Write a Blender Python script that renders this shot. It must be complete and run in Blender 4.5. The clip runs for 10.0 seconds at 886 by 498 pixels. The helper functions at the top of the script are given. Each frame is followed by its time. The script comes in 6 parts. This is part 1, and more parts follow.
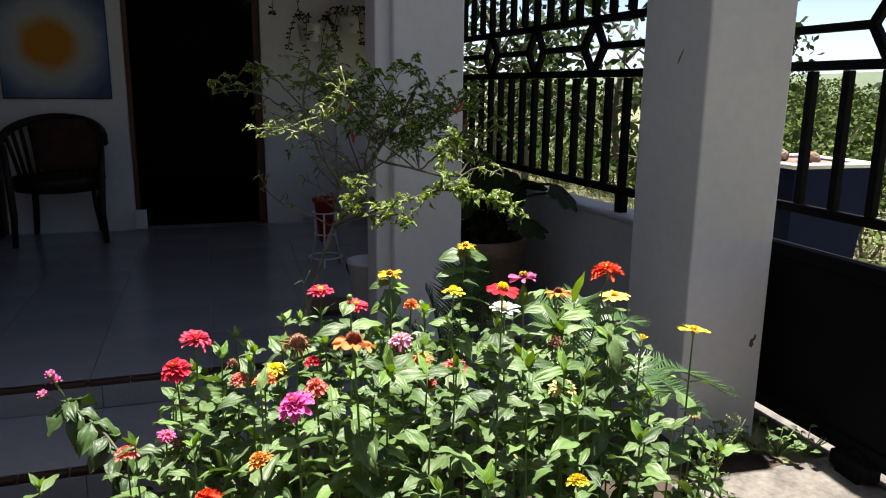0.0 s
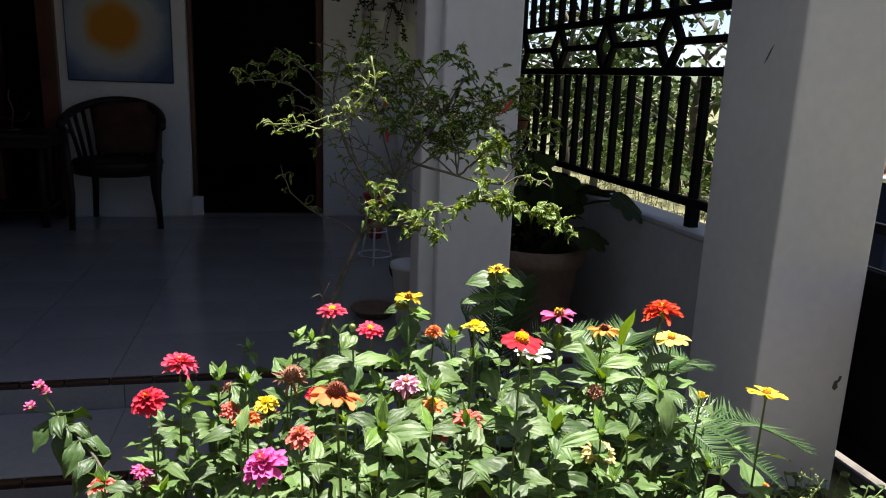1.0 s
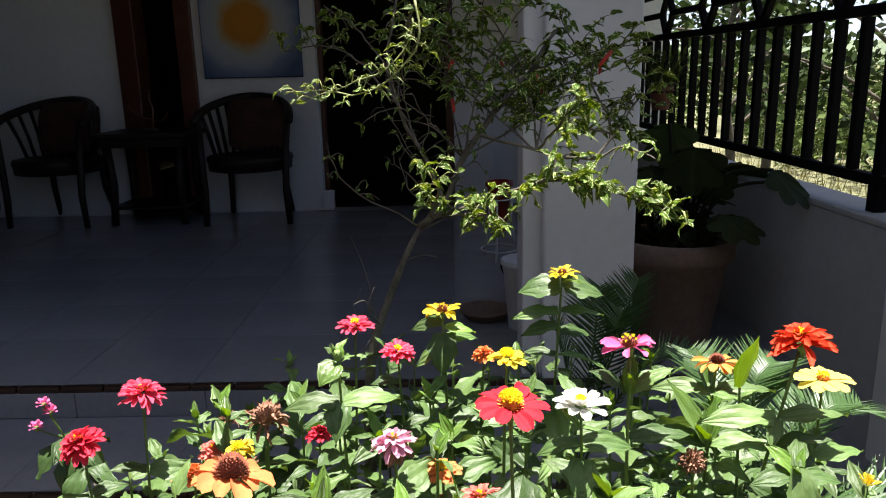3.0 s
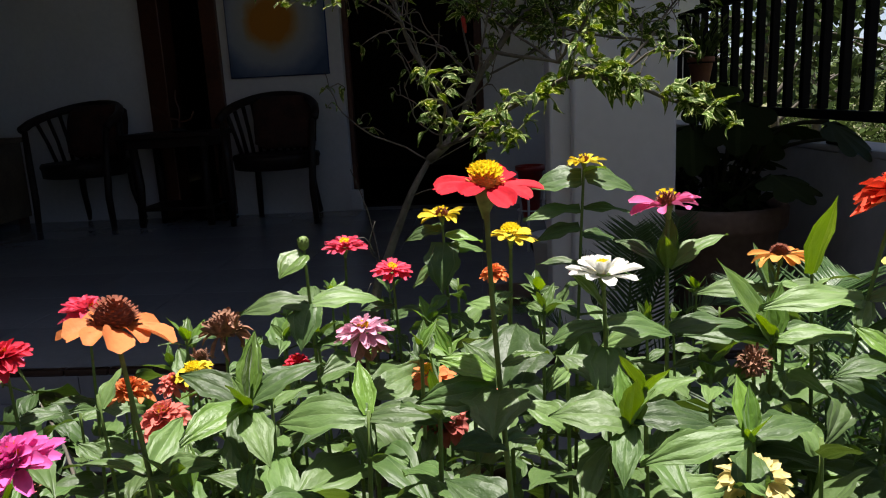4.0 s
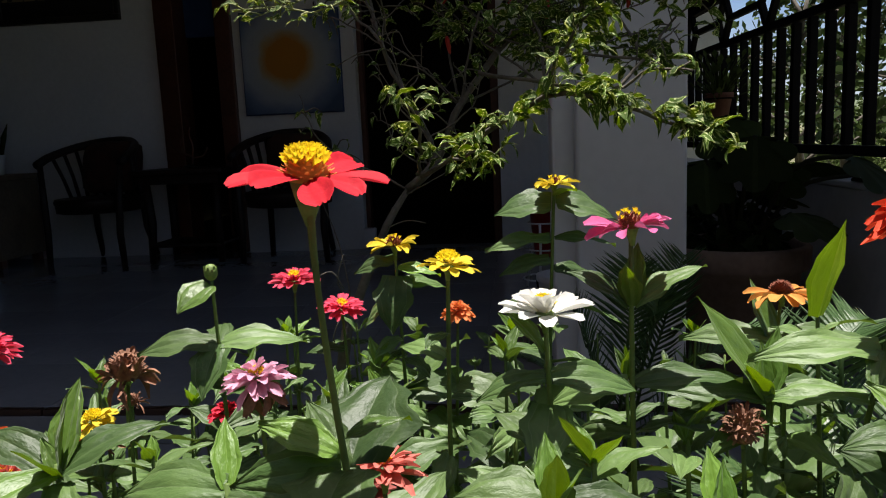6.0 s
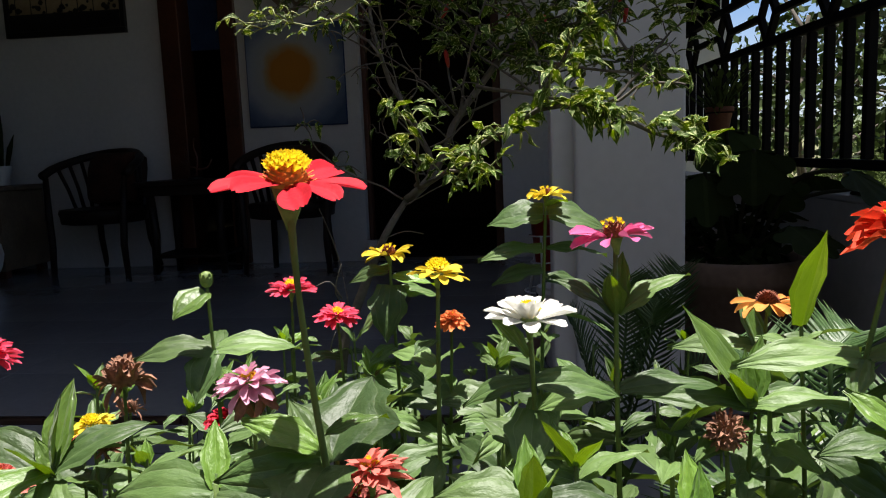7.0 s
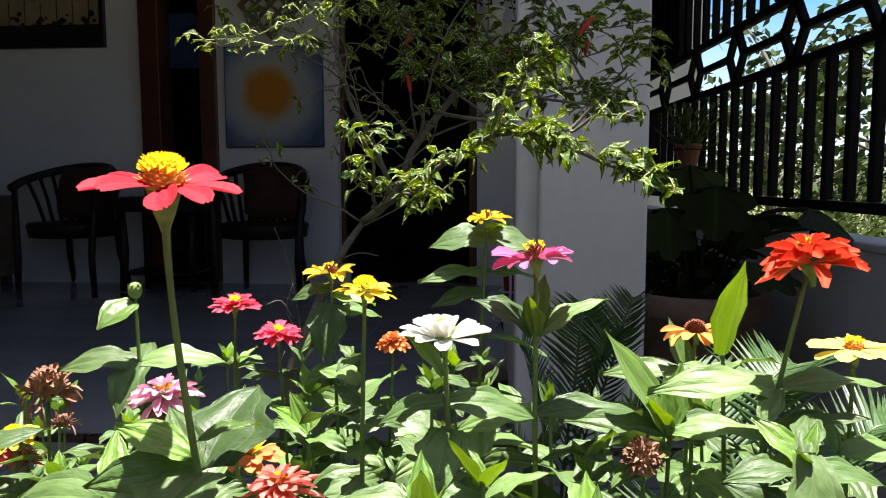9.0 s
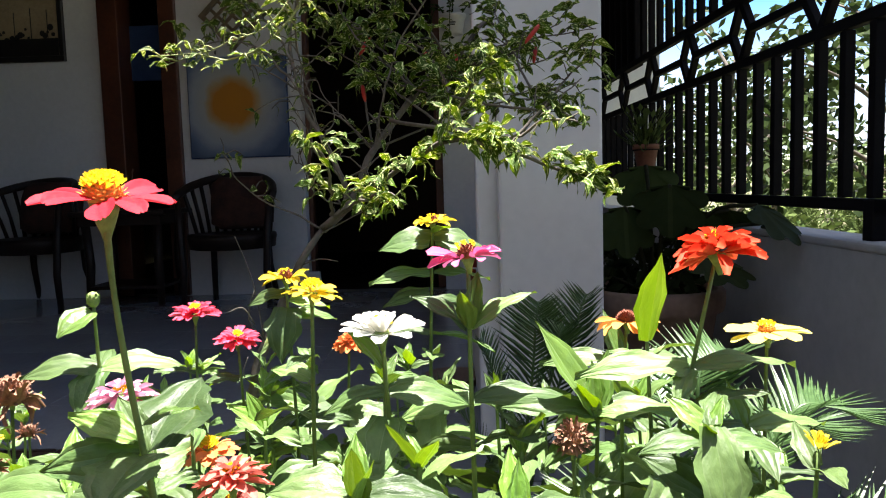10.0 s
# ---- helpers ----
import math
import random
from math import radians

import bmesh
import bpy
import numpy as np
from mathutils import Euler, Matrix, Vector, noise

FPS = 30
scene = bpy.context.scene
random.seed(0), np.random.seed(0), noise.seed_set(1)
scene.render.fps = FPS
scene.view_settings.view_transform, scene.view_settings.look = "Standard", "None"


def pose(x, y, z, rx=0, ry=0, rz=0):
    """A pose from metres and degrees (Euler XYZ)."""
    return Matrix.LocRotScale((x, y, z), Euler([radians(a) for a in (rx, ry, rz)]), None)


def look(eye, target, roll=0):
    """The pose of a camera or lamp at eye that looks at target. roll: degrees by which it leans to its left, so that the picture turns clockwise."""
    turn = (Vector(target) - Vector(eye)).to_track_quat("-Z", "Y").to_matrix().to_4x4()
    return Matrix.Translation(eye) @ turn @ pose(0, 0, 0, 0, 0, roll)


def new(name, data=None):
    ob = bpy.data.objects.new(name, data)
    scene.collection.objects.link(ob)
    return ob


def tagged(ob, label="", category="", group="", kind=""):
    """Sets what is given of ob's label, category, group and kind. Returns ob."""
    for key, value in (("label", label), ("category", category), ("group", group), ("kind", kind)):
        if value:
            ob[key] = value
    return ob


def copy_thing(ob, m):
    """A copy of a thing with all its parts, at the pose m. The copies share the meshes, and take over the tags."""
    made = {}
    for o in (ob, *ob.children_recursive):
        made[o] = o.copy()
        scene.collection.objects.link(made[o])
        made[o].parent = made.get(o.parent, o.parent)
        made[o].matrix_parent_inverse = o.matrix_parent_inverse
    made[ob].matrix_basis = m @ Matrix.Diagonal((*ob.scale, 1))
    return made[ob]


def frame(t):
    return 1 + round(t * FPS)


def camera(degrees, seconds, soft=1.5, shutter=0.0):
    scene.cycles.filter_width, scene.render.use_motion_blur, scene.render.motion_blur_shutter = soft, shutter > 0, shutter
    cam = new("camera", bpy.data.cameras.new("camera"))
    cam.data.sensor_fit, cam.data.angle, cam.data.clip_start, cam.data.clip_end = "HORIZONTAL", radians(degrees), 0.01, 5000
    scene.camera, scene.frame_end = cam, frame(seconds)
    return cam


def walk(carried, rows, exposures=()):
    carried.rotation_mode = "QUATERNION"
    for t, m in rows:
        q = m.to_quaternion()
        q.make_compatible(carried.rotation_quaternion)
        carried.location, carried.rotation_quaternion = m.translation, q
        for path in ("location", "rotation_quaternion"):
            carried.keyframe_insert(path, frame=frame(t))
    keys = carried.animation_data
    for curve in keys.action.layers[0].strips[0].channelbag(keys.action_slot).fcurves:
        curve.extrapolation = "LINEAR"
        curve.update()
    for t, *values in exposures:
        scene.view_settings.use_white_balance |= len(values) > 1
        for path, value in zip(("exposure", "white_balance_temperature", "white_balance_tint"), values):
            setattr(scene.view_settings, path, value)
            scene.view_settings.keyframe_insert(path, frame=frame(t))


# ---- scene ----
PATH = [
    (0, 0.582, 0.719, 0.979, -17.72, -12.32, -0.59),
    (0.5, 0.633, 0.788, 0.973, -16.37, -12.53, -0.35),
    (1, 0.721, 0.912, 0.990, -11.86, -13.10, -2.12),
    (1.5, 0.800, 0.963, 0.990, -9.46, -13.04, 0.81),
    (2, 0.932, 1.015, 0.968, -0.37, -11.74, -0.50),
    (2.2, 0.959, 1.038, 0.955, 1.62, -11.74, -0.80),
    (3.3, 0.964, 1.305, 0.864, 0.13, -14.19, 1.56),
    (3.5, 0.973, 1.332, 0.813, 0.49, -13.62, 1.23),
    (4, 1.003, 1.366, 0.724, 3.31, -11.91, 2.82),
    (4.5, 1.037, 1.403, 0.702, 5.06, -11.26, 2.38),
    (5, 1.055, 1.434, 0.691, 5.81, -9.11, 2.71),
    (5.5, 1.068, 1.468, 0.691, 6.15, -8.85, 2.66),
    (6, 1.071, 1.477, 0.691, 5.40, -8.58, 2.50),
    (7.5, 1.089, 1.463, 0.688, 6.40, -7.37, 1.71),
    (8, 1.096, 1.473, 0.687, 7.53, -7.75, 0.44),
    (8.5, 1.111, 1.472, 0.683, 5.98, -6.22, 0.61),
    (9, 1.120, 1.467, 0.682, 4.27, -5.45, 0.14),
    (9.5, 1.130, 1.450, 0.684, 3.21, -5.09, 0.75),
    (10, 1.148, 1.430, 0.682, 2.00, -5.08, 1.65),
]
EXPOSURES = [(t, e, 6500, 15) for t, e in ((0.0, 1.65), (0.5, 1.67), (1.5, 1.50), (2.0, 1.93), (2.2, 2.35), (3.3, 1.55), (3.5, 1.45), (4.0, 1.05), (4.5, 1.55), (5.0, 1.30), (5.5, 1.12), (6.0, 0.80), (6.2, 0.82), (7.5, 1.25), (8.2, 1.50), (8.5, 1.77), (9.0, 1.90), (9.5, 1.80), (10.0, 2.40))]
cam = camera(62.19, 10.0, 1.1)
walk(cam, [(t, pose(x, y, z, 90 + pitch, roll, yaw)) for t, x, y, z, yaw, pitch, roll in PATH], EXPOSURES)

# ---- light: high noon sun and a clear sky ----
SUN_FROM = Vector((0.045, 0.09, 1.0)).normalized()
sun = new("sun", bpy.data.lights.new("sun", "SUN"))
sun.data.energy, sun.data.angle, sun.data.color = 5.0, radians(0.53), (1.0, 0.965, 0.90)
sun.matrix_world = look(SUN_FROM * 20, (0, 0, 0))
world = bpy.data.worlds.new("sky")
scene.world = world
world.use_nodes = True
wn = world.node_tree.nodes
sky = wn.new("ShaderNodeTexSky")
sky.sky_type, sky.sun_disc = "NISHITA", False
sky.dust_density = 3.0
sky.sun_elevation, sky.sun_rotation = math.asin(SUN_FROM.z), math.atan2(SUN_FROM.x, SUN_FROM.y)
wn["Background"].inputs["Strength"].default_value = 0.042
world.node_tree.links.new(sky.outputs[0], wn["Background"].inputs["Color"])


# ---- materials ----
def material(name, dark, light, scale=8.0, rough=0.6, metal=0.0, bump=0.0, fine=60.0, spec=0.5, through_light=0.0, vary=0.0, coat=0.0, island=0.0):
    """Two-scale mottled surface: broad patches between two colours, fine grain on top."""
    m = bpy.data.materials.new(name)
    m.use_nodes = True
    n, l = m.node_tree.nodes, m.node_tree.links
    b, out = n["Principled BSDF"], n["Material Output"]
    co = n.new("ShaderNodeTexCoord")
    big, small = n.new("ShaderNodeTexNoise"), n.new("ShaderNodeTexNoise")
    big.inputs["Scale"].default_value, small.inputs["Scale"].default_value = scale, fine
    big.inputs["Detail"].default_value, small.inputs["Detail"].default_value = 4, 3
    for t in (big, small):
        l.new(co.outputs["Object"], t.inputs["Vector"])
    add = n.new("ShaderNodeMath")
    add.operation = "MULTIPLY_ADD"
    l.new(small.outputs["Fac"], add.inputs[0])
    add.inputs[1].default_value = 0.5
    l.new(big.outputs["Fac"], add.inputs[2])
    ramp = n.new("ShaderNodeMapRange")
    ramp.inputs["From Min"].default_value, ramp.inputs["From Max"].default_value = 0.45, 1.05
    l.new(add.outputs[0], ramp.inputs["Value"])
    mix = n.new("ShaderNodeMix")
    mix.data_type = "RGBA"
    mix.inputs["A"].default_value, mix.inputs["B"].default_value = (*dark, 1), (*light, 1)
    l.new(ramp.outputs[0], mix.inputs["Factor"])
    color = mix.outputs["Result"]
    if vary:
        info, hsv = n.new("ShaderNodeObjectInfo"), n.new("ShaderNodeHueSaturation")
        val = n.new("ShaderNodeMapRange")
        val.inputs["To Min"].default_value, val.inputs["To Max"].default_value = 1 - vary, 1 + vary
        l.new(info.outputs["Random"], val.inputs["Value"])
        l.new(val.outputs[0], hsv.inputs["Value"])
        l.new(color, hsv.inputs["Color"])
        color = hsv.outputs["Color"]
    if island:
        geo, hs2, v2 = n.new("ShaderNodeNewGeometry"), n.new("ShaderNodeHueSaturation"), n.new("ShaderNodeMapRange")
        v2.inputs["To Min"].default_value, v2.inputs["To Max"].default_value = 1 - island, 1 + island
        l.new(geo.outputs["Random Per Island"], v2.inputs["Value"])
        l.new(v2.outputs[0], hs2.inputs["Value"])
        l.new(color, hs2.inputs["Color"])
        color = hs2.outputs["Color"]
    l.new(color, b.inputs["Base Color"])
    b.inputs["Roughness"].default_value, b.inputs["Metallic"].default_value = rough, metal
    b.inputs["Specular IOR Level"].default_value, b.inputs["Coat Weight"].default_value = spec, coat
    if bump:
        bp = n.new("ShaderNodeBump")
        bp.inputs["Strength"].default_value, bp.inputs["Distance"].default_value = bump, 0.004
        l.new(add.outputs[0], bp.inputs["Height"])
        l.new(bp.outputs[0], b.inputs["Normal"])
    if through_light:
        tr, ms = n.new("ShaderNodeBsdfTranslucent"), n.new("ShaderNodeMixShader")
        l.new(color, tr.inputs["Color"])
        ms.inputs[0].default_value = through_light
        l.new(b.outputs[0], ms.inputs[1])
        l.new(tr.outputs[0], ms.inputs[2])
        l.new(ms.outputs[0], out.inputs["Surface"])
    return m


def leaf_material(name, dark, light, vein, rough=0.4, through_light=0.25, veins=3, edge=None, sheen=0.0, shine=0.5):
    """Leaf blade with a pale midrib and side veins along its own length, varied leaf by leaf; edge: the colour of cream variegated blotches."""
    m = bpy.data.materials.new(name)
    m.use_nodes = True
    n, l = m.node_tree.nodes, m.node_tree.links
    b, out = n["Principled BSDF"], n["Material Output"]
    uv, sep = n.new("ShaderNodeUVMap"), n.new("ShaderNodeSeparateXYZ")
    l.new(uv.outputs[0], sep.inputs[0])
    noise_tex, info = n.new("ShaderNodeTexNoise"), n.new("ShaderNodeObjectInfo")
    noise_tex.inputs["Scale"].default_value, noise_tex.inputs["Detail"].default_value = 5, 5
    noise_tex.noise_dimensions = "4D"
    l.new(uv.outputs[0], noise_tex.inputs["Vector"])
    l.new(info.outputs["Random"], noise_tex.inputs["W"])

    def mth(op, a, c=None):
        q = n.new("ShaderNodeMath")
        q.operation = op
        for k, x in enumerate((a, c)):
            if x is None:
                continue
            if isinstance(x, (int, float)):
                q.inputs[k].default_value = x
            else:
                l.new(x, q.inputs[k])
        return q.outputs[0]

    def blend(fac, a, c):
        q = n.new("ShaderNodeMix")
        q.data_type = "RGBA"
        l.new(fac, q.inputs["Factor"])
        for key, x in (("A", a), ("B", c)):
            if isinstance(x, tuple):
                q.inputs[key].default_value = (*x, 1)
            else:
                l.new(x, q.inputs[key])
        return q.outputs["Result"]

    u = mth("ABSOLUTE", mth("SUBTRACT", sep.outputs["X"], 0.5))
    wave = mth("ABSOLUTE", mth("SINE", mth("MULTIPLY", u, math.pi * veins)))
    line = mth("LESS_THAN", wave, 0.10)
    mixed = mth("MULTIPLY_ADD", noise_tex.outputs["Fac"], 0.7)
    n_mixed = mixed.node
    l.new(mth("MULTIPLY", info.outputs["Random"], 0.55), n_mixed.inputs[2])
    color = blend(mixed, dark, light)
    color = blend(mth("MULTIPLY", line, 0.28), color, vein)
    if edge:
        color = blend(mth("GREATER_THAN", mth("ADD", noise_tex.outputs["Fac"], mth("MULTIPLY", u, 0.16)), 0.605), color, edge)
    hv_, vr = n.new("ShaderNodeHueSaturation"), n.new("ShaderNodeMapRange")
    l.new(mth("FRACT", mth("MULTIPLY", info.outputs["Random"], 7.31)), vr.inputs["Value"])
    vr.inputs["To Min"].default_value, vr.inputs["To Max"].default_value = 0.6, 1.25
    l.new(vr.outputs[0], hv_.inputs["Value"])
    l.new(color, hv_.inputs["Color"])
    color = hv_.outputs[0]
    l.new(color, b.inputs["Base Color"])
    b.inputs["Roughness"].default_value = rough
    b.inputs["Specular IOR Level"].default_value = shine
    b.inputs["Sheen Weight"].default_value, b.inputs["Sheen Roughness"].default_value = sheen, 0.5
    b.inputs["Sheen Tint"].default_value = (0.92, 1.0, 0.86, 1)
    bp = n.new("ShaderNodeBump")
    bp.inputs["Strength"].default_value, bp.inputs["Distance"].default_value = 0.6, 0.003
    l.new(mth("ADD", mth("MULTIPLY", wave, 0.5), noise_tex.outputs["Fac"]), bp.inputs["Height"])
    l.new(bp.outputs[0], b.inputs["Normal"])
    tr, ms = n.new("ShaderNodeBsdfTranslucent"), n.new("ShaderNodeMixShader")
    hot = n.new("ShaderNodeHueSaturation")
    hot.inputs["Hue"].default_value, hot.inputs["Saturation"].default_value, hot.inputs["Value"].default_value = 0.475, 1.25, 1.5
    l.new(color, hot.inputs["Color"])
    l.new(hot.outputs[0], tr.inputs["Color"])
    ms.inputs[0].default_value = through_light
    l.new(b.outputs[0], ms.inputs[1])
    l.new(tr.outputs[0], ms.inputs[2])
    l.new(ms.outputs[0], out.inputs["Surface"])
    return m


def petal_material(name, color, base=None):
    return material(name, tuple(c * 0.72 for c in color), color, 30, 0.6, 0, 0.2, 300, 0.10, 0.22, 0.08)


M_WALL = material("white_wall_paint", (0.60, 0.61, 0.62), (0.74, 0.745, 0.75), 1.3, 0.7, 0, 0.08, 40, 0.3)
M_PILLAR = material("pillar_paint", (0.64, 0.645, 0.65), (0.77, 0.775, 0.78), 2.0, 0.65, 0, 0.1, 30, 0.3)
M_PARAPET = material("grey_plaster", (0.33, 0.335, 0.34), (0.46, 0.465, 0.47), 2.5, 0.75, 0, 0.2, 30, 0.3)
M_CEIL = material("unseen_ceiling_brown", (0.10, 0.075, 0.055), (0.20, 0.15, 0.11), 1.0, 0.8)
M_TILE = material("grey_floor_tile", (0.20, 0.21, 0.23), (0.27, 0.28, 0.30), 2.0, 0.14, 0, 0.02, 50, 0.5, 0, 0.05)
M_GROUT = material("grout", (0.19, 0.20, 0.215), (0.26, 0.265, 0.28), 10, 0.35)
M_TRIM = material("brown_trim_tile", (0.024, 0.012, 0.008), (0.045, 0.021, 0.013), 20, 0.30, 0, 0.05, 80, 0.5, 0, 0.2)
M_IRON = material("black_painted_iron", (0.004, 0.004, 0.005), (0.009, 0.008, 0.009), 6, 0.8, 0, 0.1, 90, 0.07)
M_BROWN = material("red_brown_wood", (0.045, 0.014, 0.007), (0.12, 0.038, 0.018), 4, 0.4, 0, 0.15, 50)
# furniture wood; also blackens the inner room where shade would be
M_DARKWOOD_SHADE = material("dark_stained_wood_room_shade", (0.008, 0.005, 0.004), (0.022, 0.011, 0.007), 6, 0.5, 0, 0.1, 60, 0.3)
M_CUSHION = material("dark_cushion_cloth", (0.016, 0.008, 0.006), (0.075, 0.026, 0.016), 14, 0.9, 0, 0.3, 120)
M_TERRA = material("terracotta", (0.12, 0.045, 0.025), (0.24, 0.10, 0.06), 6, 0.8, 0, 0.2, 60)
M_CLAY = material("weathered_clay_pot", (0.11, 0.07, 0.052), (0.24, 0.165, 0.12), 5, 0.85, 0, 0.25, 50)
M_SOIL = material("garden_soil", (0.018, 0.012, 0.008), (0.06, 0.042, 0.028), 9, 0.95, 0, 0.8, 90)
M_CONCRETE = material("rough_concrete", (0.055, 0.049, 0.040), (0.20, 0.183, 0.15), 11, 0.9, 0, 1.0, 60)
M_WHITEPL = material("white_plastic", (0.62, 0.63, 0.64), (0.75, 0.76, 0.77), 4, 0.4)
M_BUCKETDARK = material("dark_bucket_disc", (0.006, 0.010, 0.016), (0.012, 0.018, 0.026), 4, 0.15)
M_REDPL = material("red_plastic", (0.24, 0.012, 0.008), (0.34, 0.022, 0.013), 6, 0.35)
M_BLUEPL = material("dark_blue_plastic", (0.002, 0.005, 0.026), (0.004, 0.010, 0.048), 3, 0.6, 0, 0.05, 30, 0.08)
M_STEM = material("green_stem", (0.08, 0.14, 0.03), (0.19, 0.27, 0.07), 20, 0.6, 0, 0.2, 200, 0.4, 0.05)
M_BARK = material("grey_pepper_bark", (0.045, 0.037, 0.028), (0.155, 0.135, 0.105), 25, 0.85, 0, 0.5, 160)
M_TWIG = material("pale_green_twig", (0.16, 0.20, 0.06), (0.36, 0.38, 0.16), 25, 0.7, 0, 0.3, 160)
M_LEAF = leaf_material("zinnia_leaf", (0.012, 0.052, 0.006), (0.128, 0.212, 0.058), (0.19, 0.26, 0.12), 0.50, 0.17, 3, None, 0.06, 0.48)
M_PEPLEAF = leaf_material("variegated_pepper_leaf", (0.006, 0.022, 0.004), (0.100, 0.185, 0.020), (0.16, 0.25, 0.06), 0.55, 0.28, 1, (0.52, 0.58, 0.26), 0.0, 0.15)
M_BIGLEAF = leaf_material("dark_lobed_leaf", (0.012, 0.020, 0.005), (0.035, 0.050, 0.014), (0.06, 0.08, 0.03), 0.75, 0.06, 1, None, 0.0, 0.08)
M_CYCAD = material("cycad_green", (0.018, 0.050, 0.012), (0.076, 0.145, 0.044), 20, 0.40, 0, 0.1, 200, 0.5, 0.15)
M_FIELD = material("dry_field", (0.08, 0.09, 0.035), (0.20, 0.19, 0.10), 0.6, 0.95, 0, 0.5, 8)
M_BUSH = material("shrub_leaf", (0.020, 0.042, 0.010), (0.110, 0.145, 0.040), 1.5, 0.8, 0, 0, 12, 0.08, 0.15, 0, 0, 0.6)
M_TREELEAF = material("dark_tree_leaf", (0.010, 0.024, 0.006), (0.055, 0.085, 0.022), 1.5, 0.7, 0, 0, 12, 0.15, 0.15, 0, 0, 0.7)
M_HILL = material("distant_hill", (0.07, 0.10, 0.06), (0.14, 0.17, 0.10), 0.02, 1, 0, 0, 0.2)
M_BROWNDEAD = material("withered_brown", (0.085, 0.033, 0.017), (0.44, 0.23, 0.14), 60, 0.9, 0, 0.3, 300)
M_FLORET = material("yellow_florets", (0.86, 0.66, 0.015), (0.90, 0.78, 0.04), 120, 0.6, 0, 0.1, 400, 0.4, 0.35)
M_CONE = material("red_brown_cone", (0.11, 0.025, 0.012), (0.30, 0.085, 0.035), 150, 0.8, 0, 0.4, 400)
M_BUDGREEN = material("bud_green", (0.10, 0.17, 0.04), (0.24, 0.33, 0.09), 150, 0.6, 0, 0.2, 300)
M_BLACK = material("black_lacquer", (0.006, 0.006, 0.006), (0.014, 0.013, 0.012), 10, 0.4)
M_BLUECLOTH = material("blue_cloth", (0.012, 0.035, 0.12), (0.025, 0.06, 0.17), 10, 0.9)
M_CHILLI = material("red_chilli", (0.30, 0.012, 0.008), (0.50, 0.03, 0.015), 40, 0.3)


# ---- mesh helpers ----
def make_mesh(name, verts, faces, mat, uvs=None, smooth=True):
    me = bpy.data.meshes.new(name)
    me.from_pydata([tuple(v) for v in verts], [], faces)
    if uvs:
        lay = me.uv_layers.new(name="UVMap")
        for p in me.polygons:
            for li in p.loop_indices:
                lay.data[li].uv = uvs[me.loops[li].vertex_index]
    if smooth:
        me.polygons.foreach_set("use_smooth", [True] * len(me.polygons))
    me.materials.append(mat)
    me.update()
    return me


def part(name, me, parent, label="", m=None):
    ob = new(name, me)
    ob.parent = parent
    if m is not None:
        ob.matrix_basis = m
    if label:
        ob["label"] = label
    return ob


def thing(name, at, label, category, group="", kind="", me=None, turn=0.0):
    ob = new(name, me)
    ob.matrix_basis = pose(*at, 0, 0, turn)
    return tagged(ob, label, category, group, kind)


def box_data(sx, sy, sz, at=(0, 0, 0), bev=0.004):
    """Box of that size on the point at (middle of its base), with bevelled edges."""
    bm = bmesh.new()
    bmesh.ops.create_cube(bm, size=1, matrix=Matrix.Translation((at[0], at[1], at[2] + sz / 2)) @ Matrix.Diagonal((sx, sy, sz, 1)))
    if bev:
        bmesh.ops.bevel(bm, geom=bm.edges[:], offset=min(bev, 0.4 * min(sx, sy, sz)), segments=2, profile=0.5, affect="EDGES")
    bm.verts.index_update()
    v, f = [tuple(x.co) for x in bm.verts], [[x.index for x in q.verts] for q in bm.faces]
    bm.free()
    return v, f


def box(name, sx, sy, sz, mat, at=(0, 0, 0), bev=0.004):
    return make_mesh(name, *box_data(sx, sy, sz, at, bev), mat, smooth=False)


def join(*pieces):
    verts, faces = [], []
    for v, f in pieces:
        k = len(verts)
        verts += list(v)
        faces += [[i + k for i in q] for q in f]
    return verts, faces


def moved(data, m):
    return [tuple(m @ Vector(v)) for v in data[0]], data[1]


def tube_data(points, radii, sides=6, cap=True):
    pts = [Vector(p) for p in points]
    verts, faces = [], []
    ref = Vector((0.31, 0.17, 0.93))
    for i, p in enumerate(pts):
        d = (pts[min(i + 1, len(pts) - 1)] - pts[max(i - 1, 0)]).normalized()
        a = d.cross(ref)
        a = a.normalized() if a.length > 1e-4 else Vector((1, 0, 0))
        b = d.cross(a)
        r = radii[i] if isinstance(radii, (list, tuple)) else radii
        for k in range(sides):
            g = 2 * math.pi * k / sides
            verts.append(tuple(p + (a * math.cos(g) + b * math.sin(g)) * r))
    for i in range(len(pts) - 1):
        for k in range(sides):
            k2 = (k + 1) % sides
            faces.append([i * sides + k, i * sides + k2, (i + 1) * sides + k2, (i + 1) * sides + k])
    if cap:
        faces.append(list(range(sides))[::-1])
        faces.append([(len(pts) - 1) * sides + k for k in range(sides)])
    return verts, faces


def lathe_data(profile, sides=32):
    """Turned body from (radius, height) pairs."""
    verts, faces = [], []
    for r, z in profile:
        for k in range(sides):
            g = 2 * math.pi * k / sides
            verts.append((r * math.cos(g), r * math.sin(g), z))
    for i in range(len(profile) - 1):
        for k in range(sides):
            k2 = (k + 1) % sides
            faces.append([i * sides + k, i * sides + k2, (i + 1) * sides + k2, (i + 1) * sides + k])
    faces.append([(len(profile) - 1) * sides + k for k in range(sides)])
    faces.append(list(range(sides))[::-1])
    return verts, faces


